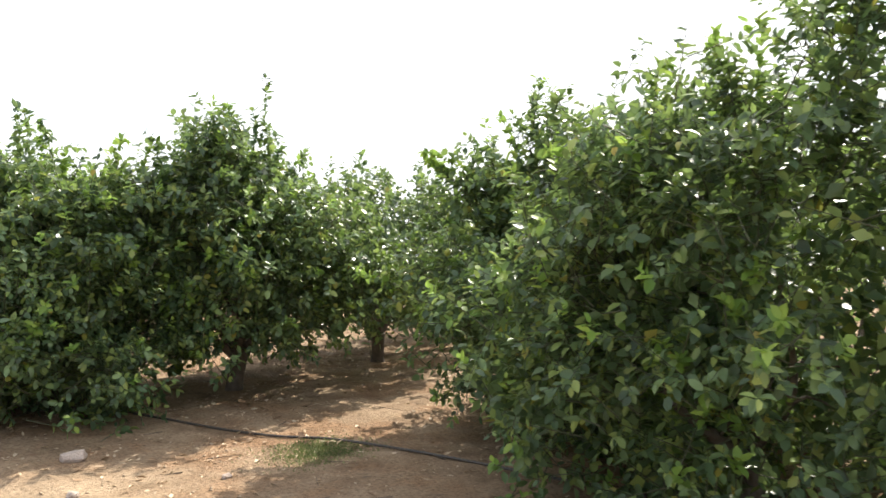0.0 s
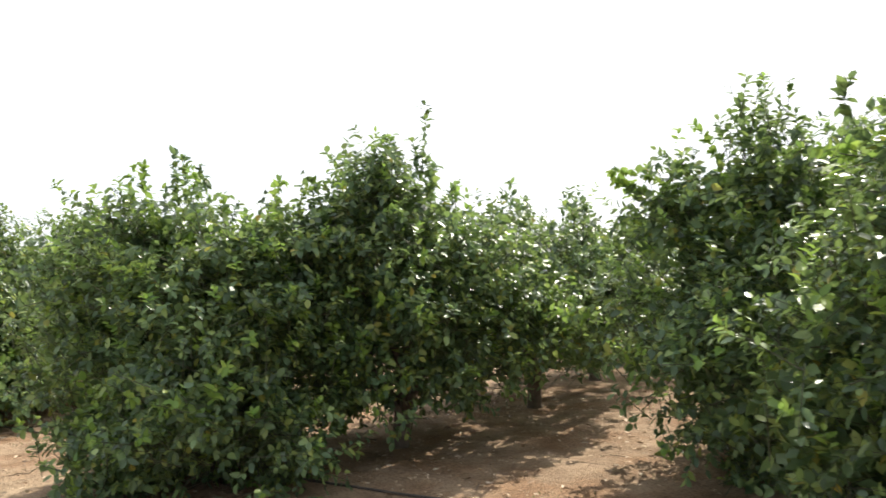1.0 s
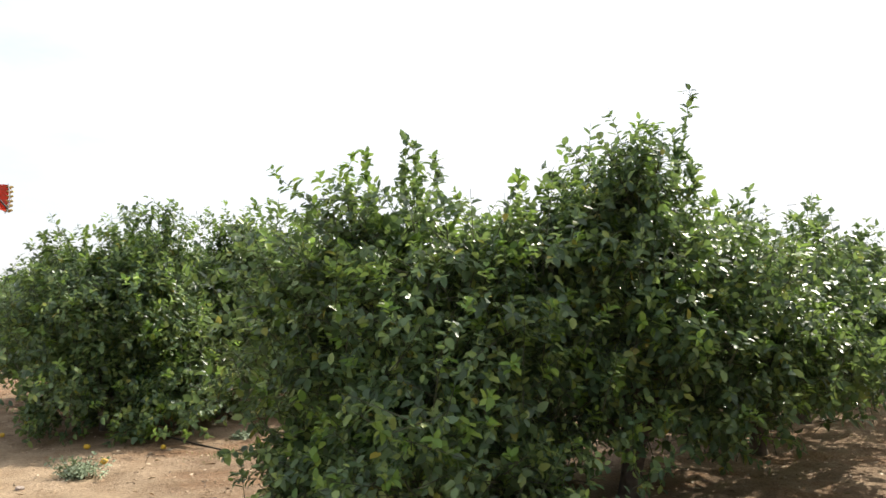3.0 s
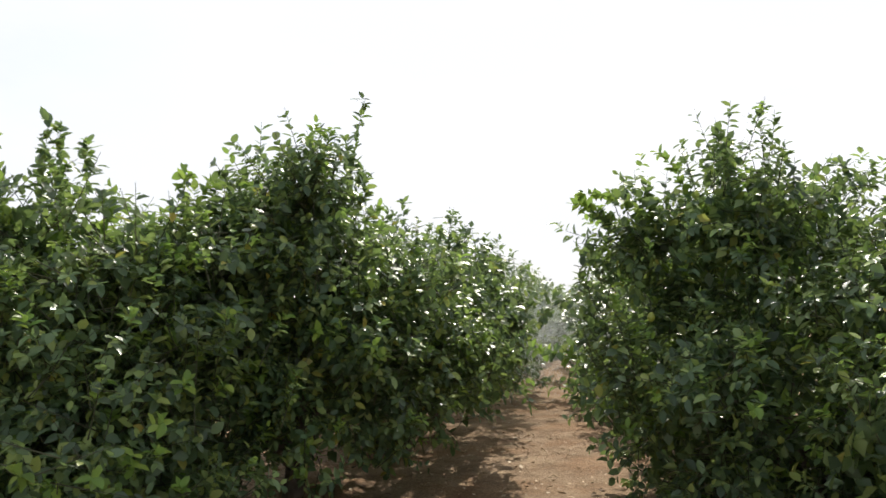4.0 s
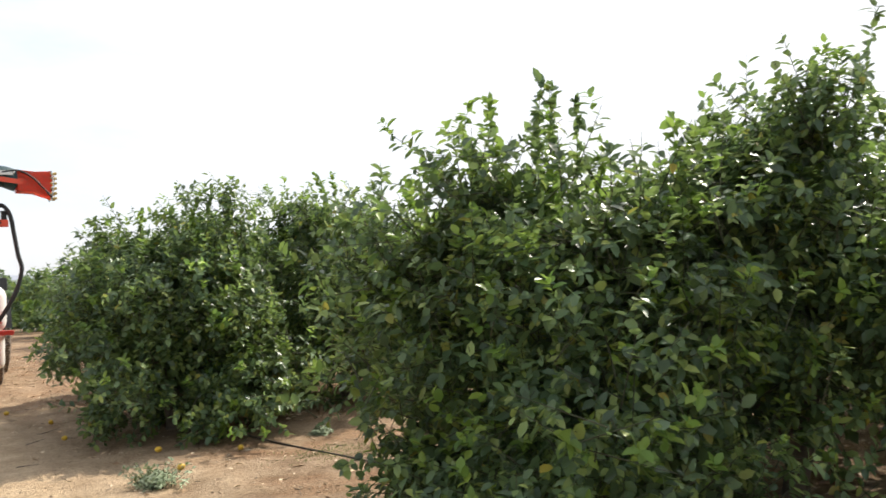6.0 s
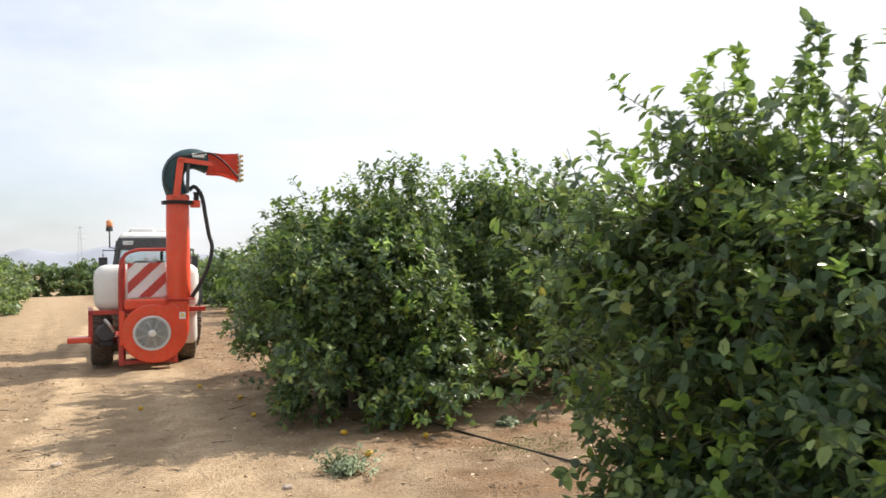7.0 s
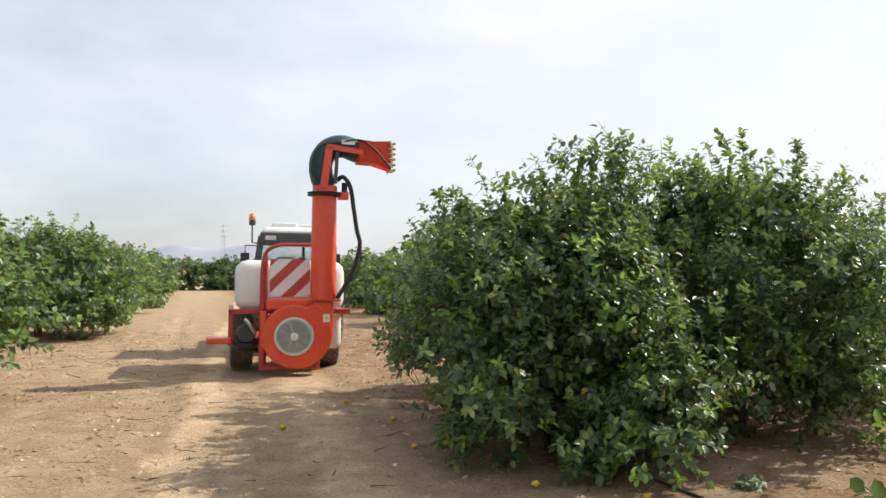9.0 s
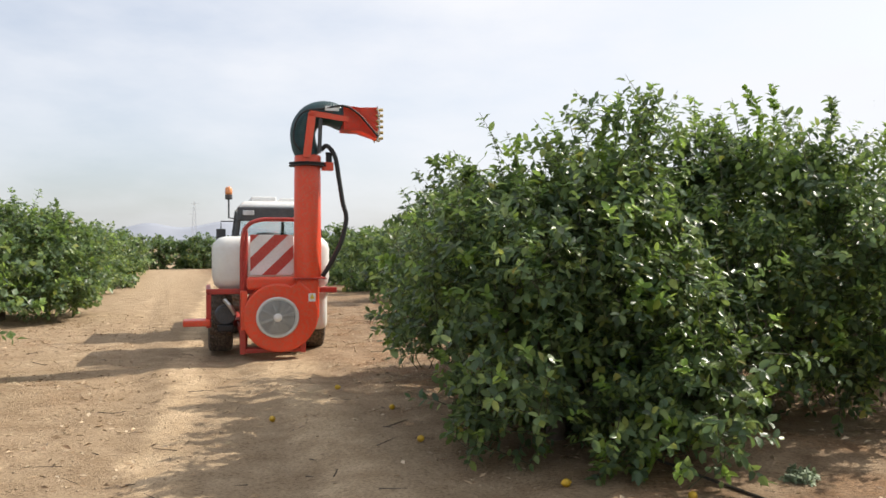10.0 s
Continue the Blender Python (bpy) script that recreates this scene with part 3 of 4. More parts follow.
# row ends beside the track, nearest first; each with its own swellings and shoots
citrus_tree(5.0, 1.35, round_lumps(rr, 1.55, 2.62) + [(0.2, -0.6, 0.5, 0.9, 0.9, 0.5), (-0.5, 0.2, 0.5, 0.85, 0.85, 0.5), (-0.7, 1.25, 0.75, 0.5, 0.5, 0.52), (-0.75, 0.95, 0.95, 0.55, 0.6, 0.75), (-0.8, 0.3, 2.1, 0.5, 0.6, 0.5), (-0.5, -0.8, 2.5, 0.6, 0.6, 0.5), (-0.5, -0.7, 1.1, 0.75, 0.75, 0.9)], 11, 3300, 10,
            wild=2, size=0.082, shoots=[((0.05, 0.05, 2.4), (0.0, 0.0, 3.0)), ((-0.8, 0.35, 2.3), (-0.85, 0.3, 2.62)), ((-0.8, 0.8, 2.1), (-0.85, 0.95, 2.5)), ((-0.7, -0.6, 2.6), (-0.75, -0.6, 3.2)), ((-0.4, 0.2, 2.4), (-0.42, 0.2, 2.8))])
citrus_tree(6.35, 2.85, round_lumps(rr, 1.5, 2.6) + [(-0.5, 0.75, 2.05, 0.5, 0.5, 0.5), (-0.9, 0.8, 0.9, 0.6, 0.6, 0.7), (-0.1, 1.3, 1.1, 0.5, 0.5, 0.7), (-0.5, 1.05, 2.2, 0.38, 0.38, 0.35), (-0.3, 0.55, 2.15, 0.5, 0.5, 0.4)], 12, 3000, 10, wild=0,
            shoots=[((-0.45, 0.55, 2.4), (-0.48, 0.65, 2.86)), ((-0.38, 0.5, 2.4), (-0.42, 0.6, 2.8)), ((-0.6, 1.1, 2.2), (-0.8, 1.6, 2.42)), ((-0.55, 1.1, 2.1), (-0.7, 1.55, 2.3)), ((0.2, 0.6, 2.4), (0.2, 0.7, 2.85)), ((-0.4, 1.1, 2.2), (-0.45, 1.4, 2.62)), ((-0.3, 0.9, 2.3), (-0.35, 1.1, 2.78)), ((-0.5, 1.2, 2.1), (-0.68, 1.65, 2.36))])
citrus_tree(3.5, 7.25, round_lumps(rr, 1.08, 2.1) + [(-0.2, -0.8, 0.8, 0.6, 0.6, 0.7), (0.25, 0.75, 0.5, 0.65, 0.5, 0.5), (-0.1, 0.6, 1.05, 0.5, 0.5, 0.75), (-0.05, 0.1, 0.6, 0.8, 0.75, 0.58), (-0.25, -0.4, 1.2, 0.6, 0.65, 0.75), (-0.35, 0.1, 1.92, 0.4, 0.42, 0.42), (-0.4, 0.55, 1.72, 0.36, 0.36, 0.36), (-0.45, 0.85, 1.6, 0.4, 0.4, 0.45)], 13, 4100, 10, wild=0, size=0.082, floor=0.08,
            shoots=[((-0.2, -0.25, 2.1), (-0.32, -0.3, 2.68)), ((-0.4, -0.05, 2.1), (-0.5, 0.05, 2.65)), ((-0.1, -0.4, 2.0), (-0.08, -0.45, 2.35)), ((-0.35, -0.2, 2.0), (-0.4, -0.3, 2.7)),
                    ((-0.2, -0.15, 2.0), (-0.1, -0.05, 2.62)), ((-0.15, -0.3, 2.0), (-0.28, -0.45, 2.6)), ((-0.2, 0.3, 2.0), (-0.25, 0.4, 2.4)), ((-0.45, 0.2, 2.2), (-0.48, 0.22, 2.66)), ((-0.5, 0.8, 1.8), (-0.52, 0.85, 2.15))])
citrus_tree(5.25, 6.75, round_lumps(rr, 1.25, 2.4) + [(-0.25, -0.55, 1.85, 0.5, 0.5, 0.62), (-0.55, -0.42, 2.25, 0.36, 0.34, 0.4), (0.75, -0.75, 1.35, 0.6, 0.55, 0.65), (-0.35, -0.1, 2.05, 0.45, 0.5, 0.5), (-1.05, -0.2, 1.8, 0.35, 0.35, 0.45), (0.3, -0.1, 2.05, 0.6, 0.55, 0.45)], 14, 3700, 10, wild=0, floor=0.36, skirt=(0.75, -0.65, 0.38),
            shoots=[((-0.46, -0.65, 2.2), (-0.34, -0.85, 3.15)), ((-0.45, -0.65, 2.2), (-0.42, -0.75, 2.85)), ((-0.7, -0.5, 2.3), (-0.75, -0.45, 2.74)), ((-0.8, -0.1, 2.1), (-0.9, 0.0, 2.5)), ((-0.3, -0.6, 2.2), (-0.15, -0.65, 2.75)), ((0.4, -0.2, 2.2), (0.45, -0.2, 2.6)), ((-1.2, -0.15, 1.95), (-1.35, -0.1, 2.52)), ((-1.1, -0.2, 1.95), (-1.2, -0.2, 2.58)), ((-1.0, -0.1, 1.95), (-1.02, -0.1, 2.5))])
citrus_tree(3.05, 12.9, round_lumps(rr, 1.15, 2.3) + [(-0.65, 0.45, 1.25, 0.6, 0.7, 0.5), (-0.35, -0.5, 0.85, 0.7, 0.65, 0.75), (0.55, -1.0, 0.5, 0.6, 0.55, 0.48), (0.25, -0.25, 2.08, 0.55, 0.6, 0.5), (-0.15, 0.4, 1.72, 0.55, 0.7, 0.5), (0.1, 1.2, 1.2, 0.9, 0.8, 1.0), (0.35, -0.45, 1.25, 0.6, 0.6, 0.7)], 15, 3500, 10, floor=0.12, skirt=(-0.8, 0.6, 0.65),
            label="broad green lemon tree with a few ripe fruits", wild=6, shoots=[((0.3, -0.4, 2.2), (0.35, -0.4, 2.72)), ((0.1, -0.6, 2.2), (0.1, -0.65, 2.6)), ((-0.6, 0.2, 1.9), (-0.7, 0.2, 2.25)), ((-0.2, 0.2, 2.1), (-0.25, 0.2, 2.5)), ((0.45, -0.2, 2.2), (0.5, -0.2, 2.7))])
citrus_tree(5.6, 13.35, round_lumps(rr, 1.4, 2.65) + [(-0.35, -0.6, 2.2, 0.6, 0.6, 0.62), (-1.15, 0.65, 1.1, 0.6, 0.6, 1.0), (0.1, -1.0, 1.0, 0.8, 0.6, 0.85)], 16, 2900, 10, wild=5, shoots=[((-0.4, -0.6, 2.5), (-0.5, -0.65, 3.05)), ((-0.6, -0.5, 2.4), (-0.68, -0.5, 3.0)), ((0.0, -0.7, 2.4), (0.05, -0.75, 2.95)), ((0.3, -0.5, 2.4), (0.35, -0.55, 2.85))])

# the next trees of the same rows, and the ends of the rows beyond
for i, (tx, ty, r, h, tw) in enumerate((
        (7.75, 6.95, 1.35, 2.6, 1600), (8.5, 3.1, 1.5, 2.45, 1300), (5.0, -1.3, 1.6, 2.8, 1200), (10.2, 7.6, 1.4, 2.5, 1000), (10.8, 3.85, 1.5, 2.4, 900),
        (8.0, 14.4, 1.6, 2.6, 800), (3.85, 15.6, 1.5, 2.5, 1700), (6.2, 16.4, 1.6, 2.4, 700), (7.4, 1.2, 1.5, 2.5, 700), (-3.75, 16.7, 1.65, 2.05, 2400), (-3.45, 26.4, 1.95, 2.35, 2400), (-5.3, 21.6, 1.65, 2.0, 1400), (-6.1, 16.0, 1.7, 1.95, 700))):
    citrus_tree(tx, ty, round_lumps(rr, r, h), 40 + i, tw, 10, 0.14 if tx < 0 else 0.11, False, wild=0 if tx < 0 else 7, limbs=4, floor=0.42 if tx < 0 else 0.5 if ty in (15.6, 6.95, 7.6) else 0.12, clump=0.24 if tx < 0 else 0.16, rough=0.2)


def orchard_beyond():
    """Trees further down the rows: three grown ones, repeated with turns and sizes of their own."""
    kinds = []
    for i in range(3):
        t = citrus_tree(12.5 + 2.2 * i, 8.1 + 0.48 * i, round_lumps(rr, 1.45, 2.4), 70 + i, 620, 7, 0.15, False, wild=2, limbs=3, floor=0.4, label="green lemon tree further down the orchard row")
        kinds.append(t)
    skirt = [(math.cos(a) * 1.0, math.sin(a) * 1.0, 0.55, 0.75, 0.75, 0.55) for a in np.linspace(0, 5.5, 7)]
    far = [citrus_tree(-7.4 - 2.3 * i, 30.0 + i, round_lumps(rr, 1.7, 2.35) + skirt, 80 + i, 400, 8, 0.26, None, wild=0, limbs=2, floor=0.06, label="small green lemon tree in a distant orchard row") for i in range(2)]
    rng = np.random.default_rng(9)
    near_rows, far_rows = [], []
    # the two rows on either side of the alley run on towards their far end
    for j in range(4, 16):
        x = 3.9 + 2.2 * j
        (near_rows if x < 20 else far_rows).append((x, 2.75 + 0.22 * (x - 4)))
        if j > 6:
            (near_rows if x < 20 else far_rows).append((x, 6.5 + 0.22 * (x - 4)))
    far_rows += [(40, 7 + 2.2 * i) for i in range(6)]
    # the next rows, seen past the first ones
    for k in range(2, 10):
        for j in range(4):
            x = (10.2 if k == 2 else 7.2) + 2.2 * j
            (near_rows if k < 4 else far_rows).append((x, (2.9 if k == 2 else 2.2) + 5.2 * k + 0.245 * (x - 4)))
    # the other side of the track, and the hedge across its end
    for k in range(8):
        for j in range(2):
            (near_rows if k < 2 else far_rows).append((-2.9 - 2.2 * j, 31.0 + 4.6 * k - 0.5 * j))
    near_rows += [(-5.7, 26.0)]
    far_rows += [(-7.9, 21.8), (-8.3, 15.5), (-7.5, 25.0)]
    far_rows += [(-9 + 1.45 * i, 66 + 0.35 * i + rng.uniform(-0.5, 0.5)) for i in range(21)]
    for kinds_here, places in ((kinds, near_rows), (far, far_rows)):
        for x, y in places:
            copy_thing(kinds_here[rng.integers(len(kinds_here))], pose(x + rng.uniform(-0.2, 0.2), y + rng.uniform(-0.2, 0.2), 0, 0, 0, rng.uniform(0, 360)))


orchard_beyond()


# ---- the cannon sprayer and its tractor ----
def wheel(parent, x, y, r, w, rim_mat, lugs=22):
    hub = thing("wheel", x, y, r)
    hub.parent = parent
    bm = bmesh.new()
    h = w / 2
    prof = [(0.55, -0.8), (0.62, -1.0), (0.84, -1.0), (0.94, -0.86), (0.965, -0.45), (0.965, 0.0), (0.965, 0.45), (0.94, 0.86), (0.84, 1.0), (0.62, 1.0), (0.55, 0.8)]
    n = lugs * 4
    lathe(bm, [(r * a, h * c) for a, c in prof], (0, 0, 0), "x", n)
    bm.verts.ensure_lookup_table()
    for row in range(3, 8):
        for k in range(n):
            # bars of the tread, set in a chevron
            if (k + abs(row - 5)) % 4 < 2:
                v = bm.verts[row * n + k]
                v.co.y, v.co.z = v.co.y * 1.05, v.co.z * 1.05
    part("tyre", bm, TYRE, hub, "dusty black lugged tyre")
    bm = bmesh.new()
    lathe(bm, [(0.03, -h * 0.5), (r * 0.3, -h * 0.45), (r * 0.42, -h * 0.7), (r * 0.57, -h * 0.82), (r * 0.58, h * 0.82), (r * 0.42, h * 0.7), (r * 0.3, h * 0.45), (0.03, h * 0.5)], (0, 0, 0), "x", 32)
    part("rim", bm, rim_mat, hub)
    return hub


def sprayer(x, y, turn):
    s = thing("cannon_sprayer", x, y, 0, turn)
    tagged(s, "orange-red trailed orchard sprayer with white tank and tall air cannon", "sprayer")
    # tank: rounded white body with a waist
    bm = bmesh.new()
    box(bm, -0.86, 0.84, 0.46, 2.15, 0.98, 1.80, 0.19)
    part("tank", bm, TANK, s, "white polyethylene spray tank", True)
    bm = bmesh.new()
    box(bm, 0.40, 0.80, 0.5, 2.1, 0.36, 1.02, 0.1)
    part("tank_sump", bm, TANK, s, "", True)
    bm = bmesh.new()
    lathe(bm, [(0.2, 1.78), (0.2, 1.84), (0.17, 1.87), (0.02, 1.88)], (0, 1.5, 0), "z", 28)
    part("tank_lid", bm, BLACK, s, "black screw lid")
    # chassis
    for name, b in (("beam", (-0.95, 0.92, 0.40, 0.48, 0.94, 1.02)), ("beam", (-0.95, -0.88, 0.40, 2.3, 0.94, 1.0)), ("beam", (0.80, 0.87, 0.48, 2.3, 0.94, 1.0)),
                    ("beam", (-0.95, -0.88, 0.40, 0.47, 0.45, 0.94)), ("beam", (-0.5, -0.4, 0.3, 3.2, 0.36, 0.46)), ("beam", (0.3, 0.4, 0.3, 2.4, 0.36, 0.46)), ("axle", (-0.62, 0.62, 1.22, 1.32, 0.38, 0.48))):
        bm = bmesh.new()
        box(bm, *b, 0.012)
        part(name, bm, DARK_RED, s)
    bm = bmesh.new()
    sweep(bm, [(-0.45, 2.2, 0.42), (0, 3.1, 0.45), (0, 3.5, 0.47)], 0.05, 8)
    part("drawbar", bm, DARK_RED, s)
    bm = bmesh.new()
    box(bm, -1.26, -0.90, 0.22, 0.58, 0.49, 0.58, 0.02)
    part("step_bar", bm, RED, s, "red folded step bar")
    # pump and pipes low on one side
    bm = bmesh.new()
    lathe(bm, [(0.03, 0.0), (0.13, 0.0), (0.15, 0.04), (0.15, 0.3), (0.11, 0.36), (0.03, 0.36)], (-0.68, 0.5, 0.62), "y", 20)
    part("pump", bm, CAB, s)
    bm = bmesh.new()
    sweep(bm, curve_points([(-0.7, 0.42, 0.86), (-0.62, 0.38, 0.76), (-0.55, 0.40, 0.64)], 8), 0.03, 8)
    part("valve_pipe", bm, STEEL, s)
    bm = bmesh.new()
    box(bm, -0.80, -0.56, 0.42, 0.62, 0.38, 0.48, 0.03)
    part("control_box", bm, BLACK, s)
    # fan housing: a spiral drum with a flat face
    bm = bmesh.new()
    n, loops = 48, []
    for yy, grow in ((-0.05, -0.02), (-0.04, 0.0), (0.30, 0.0), (0.31, -0.02)):
        row = []
        for k in range(n):
            a = 2 * math.pi * k / n
            r = 0.455 + 0.12 * (((a - math.pi * 0.35) % (2 * math.pi)) / (2 * math.pi)) + grow
            row.append(bm.verts.new((r * math.cos(a) + 0.02, yy, 0.64 + r * math.sin(a))))
        loops.append(row)
    for p, q in zip(loops, loops[1:]):
        for k in range(n):
            bm.faces.new((p[k], p[(k + 1) % n], q[(k + 1) % n], q[k]))
    bm.faces.new(loops[0])
    bm.faces.new(loops[-1])
    housing = part("fan_housing", bm, RED, s)
    bm = bmesh.new()
    lathe(bm, [(0.285, -0.052), (0.298, -0.075), (0.285, -0.09), (0.255, -0.085), (0.255, -0.052)], (0, 0, 0.62), "y", 48)
    part("inlet_ring", bm, MESH, housing, "pale steel inlet ring", True)
    bm = bmesh.new()
    lathe(bm, [(0.256, -0.052), (0.256, -0.056)], (0, 0, 0.62), "y", 40)
    part("inlet", bm, CAB, housing)
    for k in range(9):
        a = 2 * math.pi * k / 9
        bm = bmesh.new()
        g = bmesh.ops.create_cube(bm, size=1)
        m = Matrix.Translation((0, -0.064, 0.62)) @ Matrix.Rotation(a, 4, "Y") @ Matrix.Translation((0.155, 0, 0)) @ Matrix.Rotation(0.5, 4, "X") @ Matrix.Diagonal((0.19, 0.006, 0.05, 1))
        for v in g["verts"]:
            v.co = m @ v.co
        part("fan_blade", bm, CAB, housing)
    for r in [0.04 + 0.0205 * i for i in range(11)]:
        bm = bmesh.new()
        pts = [(r * math.cos(t), -0.088 - 0.012 * (1 - r / 0.26), 0.62 + r * math.sin(t)) for t in np.linspace(0, 2 * math.pi, 37)]
        sweep(bm, pts, 0.0055, 4)
        part("guard_wire", bm, MESH, housing)
    for k in range(8):
        a = 2 * math.pi * k / 8 + 0.3
        bm = bmesh.new()
        sweep(bm, [(0.05 * math.cos(a), -0.1, 0.62 + 0.05 * math.sin(a)), (0.262 * math.cos(a), -0.088, 0.62 + 0.262 * math.sin(a))], 0.004, 5)
        part("guard_wire", bm, MESH, housing)
    bm = bmesh.new()
    lathe(bm, [(0.01, -0.125), (0.045, -0.12), (0.06, -0.1), (0.06, -0.07)], (0, 0, 0.62), "y", 20)
    part("fan_hub", bm, WHITE, housing, "white fan hub", True)
    housing.matrix_basis = Matrix.Translation((0.01, 0, 0.0)) @ Matrix.Diagonal((1.0, 1, 1.0, 1))
    bm = bmesh.new()
    box(bm, -0.47, 0.40, 0.04, 0.24, 0.10, 0.17, 0.015)
    part("foot_frame", bm, DARK_RED, s)
    for fx in (-0.50, 0.33):
        bm = bmesh.new()
        box(bm, fx, fx + 0.08, 0.02, 0.2, 0.09, 0.46, 0.012)
        part("foot", bm, DARK_RED, s)
    bm = bmesh.new()
    box(bm, -0.485, -0.40, 0.0, 0.27, 0.44, 1.0, 0.012)
    part("side_plate", bm, RED, s)
    # duct up to the mast
    bm = bmesh.new()
    box(bm, 0.27, 0.60, -0.03, 0.33, 0.58, 1.17, 0.03)
    part("duct", bm, RED, s)
    bm = bmesh.new()
    box(bm, -0.40, 0.30, 0.02, 0.30, 1.02, 1.20, 0.04)
    part("housing_top", bm, RED, s)
    bm = bmesh.new()
    box(bm, 0.23, 0.70, -0.07, 0.37, 1.165, 1.185, 0.004)
    part("flange", bm, DARK_RED, s)
    bm = bmesh.new()
    lathe(bm, [(0.19, 1.186), (0.195, 1.4), (0.19, 2.6), (0.185, 2.83)], (0.455, 0.15, 0), "z", 40)
    mast = part("mast", bm, RED, s, "tall orange-red air duct", True)
    mod = mast.modifiers.new("edges", "EDGE_SPLIT")
    mod.split_angle = radians(40)
    bm = bmesh.new()
    lathe(bm, [(0.19, 2.835), (0.27, 2.835), (0.27, 2.85), (0.24, 2.852), (0.24, 2.87), (0.27, 2.872), (0.27, 2.885), (0.19, 2.885)], (0.46, 0.15, 0), "z", 40)
    part("turning_ring", bm, BLACK, s, "black slewing ring")
    bm = bmesh.new()
    lathe(bm, [(0.19, 2.886), (0.19, 2.98), (0.17, 3.0)], (0.46, 0.15, 0), "z", 36)
    part("turret_base", bm, RED, s)
    bm = bmesh.new()
    box(bm, 0.66, 0.82, 0.06, 0.2, 2.78, 2.9, 0.01)
    part("motor_bracket", bm, RED, s)
    bm = bmesh.new()
    lathe(bm, [(0.02, 2.9), (0.045, 2.9), (0.045, 3.02), (0.05, 3.02), (0.05, 3.05), (0.02, 3.05)], (0.76, 0.12, 0), "z", 16)
    part("slewing_motor", bm, BLACK, s)
    # bent hose, ribbed
    bm = bmesh.new()
    pts = curve_points([(0.47, 0.15, 2.98), (0.40, 0.15, 3.18), (0.40, 0.15, 3.40), (0.52, 0.15, 3.58), (0.73, 0.15, 3.64), (0.97, 0.15, 3.56)], 90)
    sweep(bm, pts, [0.18] * 90, 28, ring=0.012)
    part("air_hose", bm, HOSE, s, "dark green corrugated air hose", False)
    for yy in (-0.045, 0.33):
        bm = bmesh.new()
        for a, b, w in (((0.42, 2.95), (0.50, 3.60), 0.055), ((0.46, 3.60), (1.02, 3.53), 0.04)):
            p, q = Vector((a[0], yy, a[1])), Vector((b[0], yy, b[1]))
            d = (q - p).normalized()
            nn = Vector((-d.z, 0, d.x)) * w
            vs = [bm.verts.new(v + Vector((0, o, 0))) for o in (-0.012, 0.012) for v in (p - nn, q - nn, q + nn, p + nn)]
            for f in ((0, 1, 2, 3), (7, 6, 5, 4), (0, 4, 5, 1), (1, 5, 6, 2), (2, 6, 7, 3), (3, 7, 4, 0)):
                bm.faces.new([vs[i] for i in f])
        part("arm_plate", bm, RED, s)
    bm = bmesh.new()
    sweep(bm, [(0.60, -0.03, 3.02), (0.62, -0.04, 3.52)], 0.03, 10)
    part("lift_cylinder", bm, CAB, s, "dark hydraulic cylinder")
    # flared outlet
    bm = bmesh.new()
    ring_a = [bm.verts.new((0.95, yy, zz)) for yy, zz in ((-0.04, 3.38), (0.34, 3.38), (0.34, 3.74), (-0.04, 3.74))]
    ring_b = [bm.verts.new((1.20, yy, zz)) for yy, zz in ((-0.03, 3.37), (0.33, 3.37), (0.33, 3.72), (-0.03, 3.72))]
    ring_c = [bm.verts.new((1.47, yy, zz)) for yy, zz in ((0.05, 3.27), (0.25, 3.27), (0.25, 3.75), (0.05, 3.75))]
    for p, q in ((ring_a, ring_b), (ring_b, ring_c)):
        for k in range(4):
            bm.faces.new((p[k], p[(k + 1) % 4], q[(k + 1) % 4], q[k]))
    bm.faces.new(ring_a)
    bmesh.ops.solidify(bm, geom=bm.faces[:], thickness=0.008)
    part("outlet", bm, RED, s, "orange-red flared air outlet")
    for k in range(6):
        for yy in (0.04, 0.26):
            bm = bmesh.new()
            zz = 3.28 + 0.086 * k
            lathe(bm, [(0.006, 1.44), (0.016, 1.44), (0.016, 1.50), (0.024, 1.50), (0.024, 1.54), (0.008, 1.55)], (0, yy, zz), "x", 10)
            part("nozzle", bm, BRASS, s, "brass spray nozzle")
    for yy in (0.03, 0.27):
        bm = bmesh.new()
        sweep(bm, curve_points([(1.46, yy, 3.24), (1.49, yy, 3.5), (1.46, yy, 3.76)], 9), 0.011, 8)
        part("nozzle_rail", bm, STEEL, s)
    bm = bmesh.new()
    sweep(bm, curve_points([(0.70, -0.06, 3.68), (0.95, -0.08, 3.72), (1.15, -0.08, 3.62), (1.32, -0.05, 3.45), (1.46, 0.0, 3.30)], 22), 0.016, 8)
    part("spray_hose", bm, BLACK, s, "thin black spray hose", True)
    bm = bmesh.new()
    sweep(bm, curve_points([(0.33, -0.03, 3.05), (0.24, -0.03, 3.2), (0.27, -0.03, 3.45), (0.4, -0.05, 3.62), (0.7, -0.06, 3.68)], 22), 0.013, 8)
    part("spray_hose", bm, BLACK, s, "thin black spray hose", True)
    bm = bmesh.new()
    box(bm, 0.68, 0.88, -0.075, -0.06, 3.64, 3.71, 0.004)
    part("maker_plate", bm, WHITE, s, "small white plate on the arm")
    # hydraulic hose hanging beside the mast
    bm = bmesh.new()
    sweep(bm, curve_points([(0.64, 0.1, 3.08), (0.73, 0.08, 3.14), (0.84, 0.06, 2.98), (0.90, 0.05, 2.62), (0.95, 0.05, 2.3), (1.0, 0.05, 2.06), (0.93, 0.05, 1.73), (0.80, 0.06, 1.44), (0.66, 0.08, 1.2)], 60), 0.034, 10, ring=0.03)
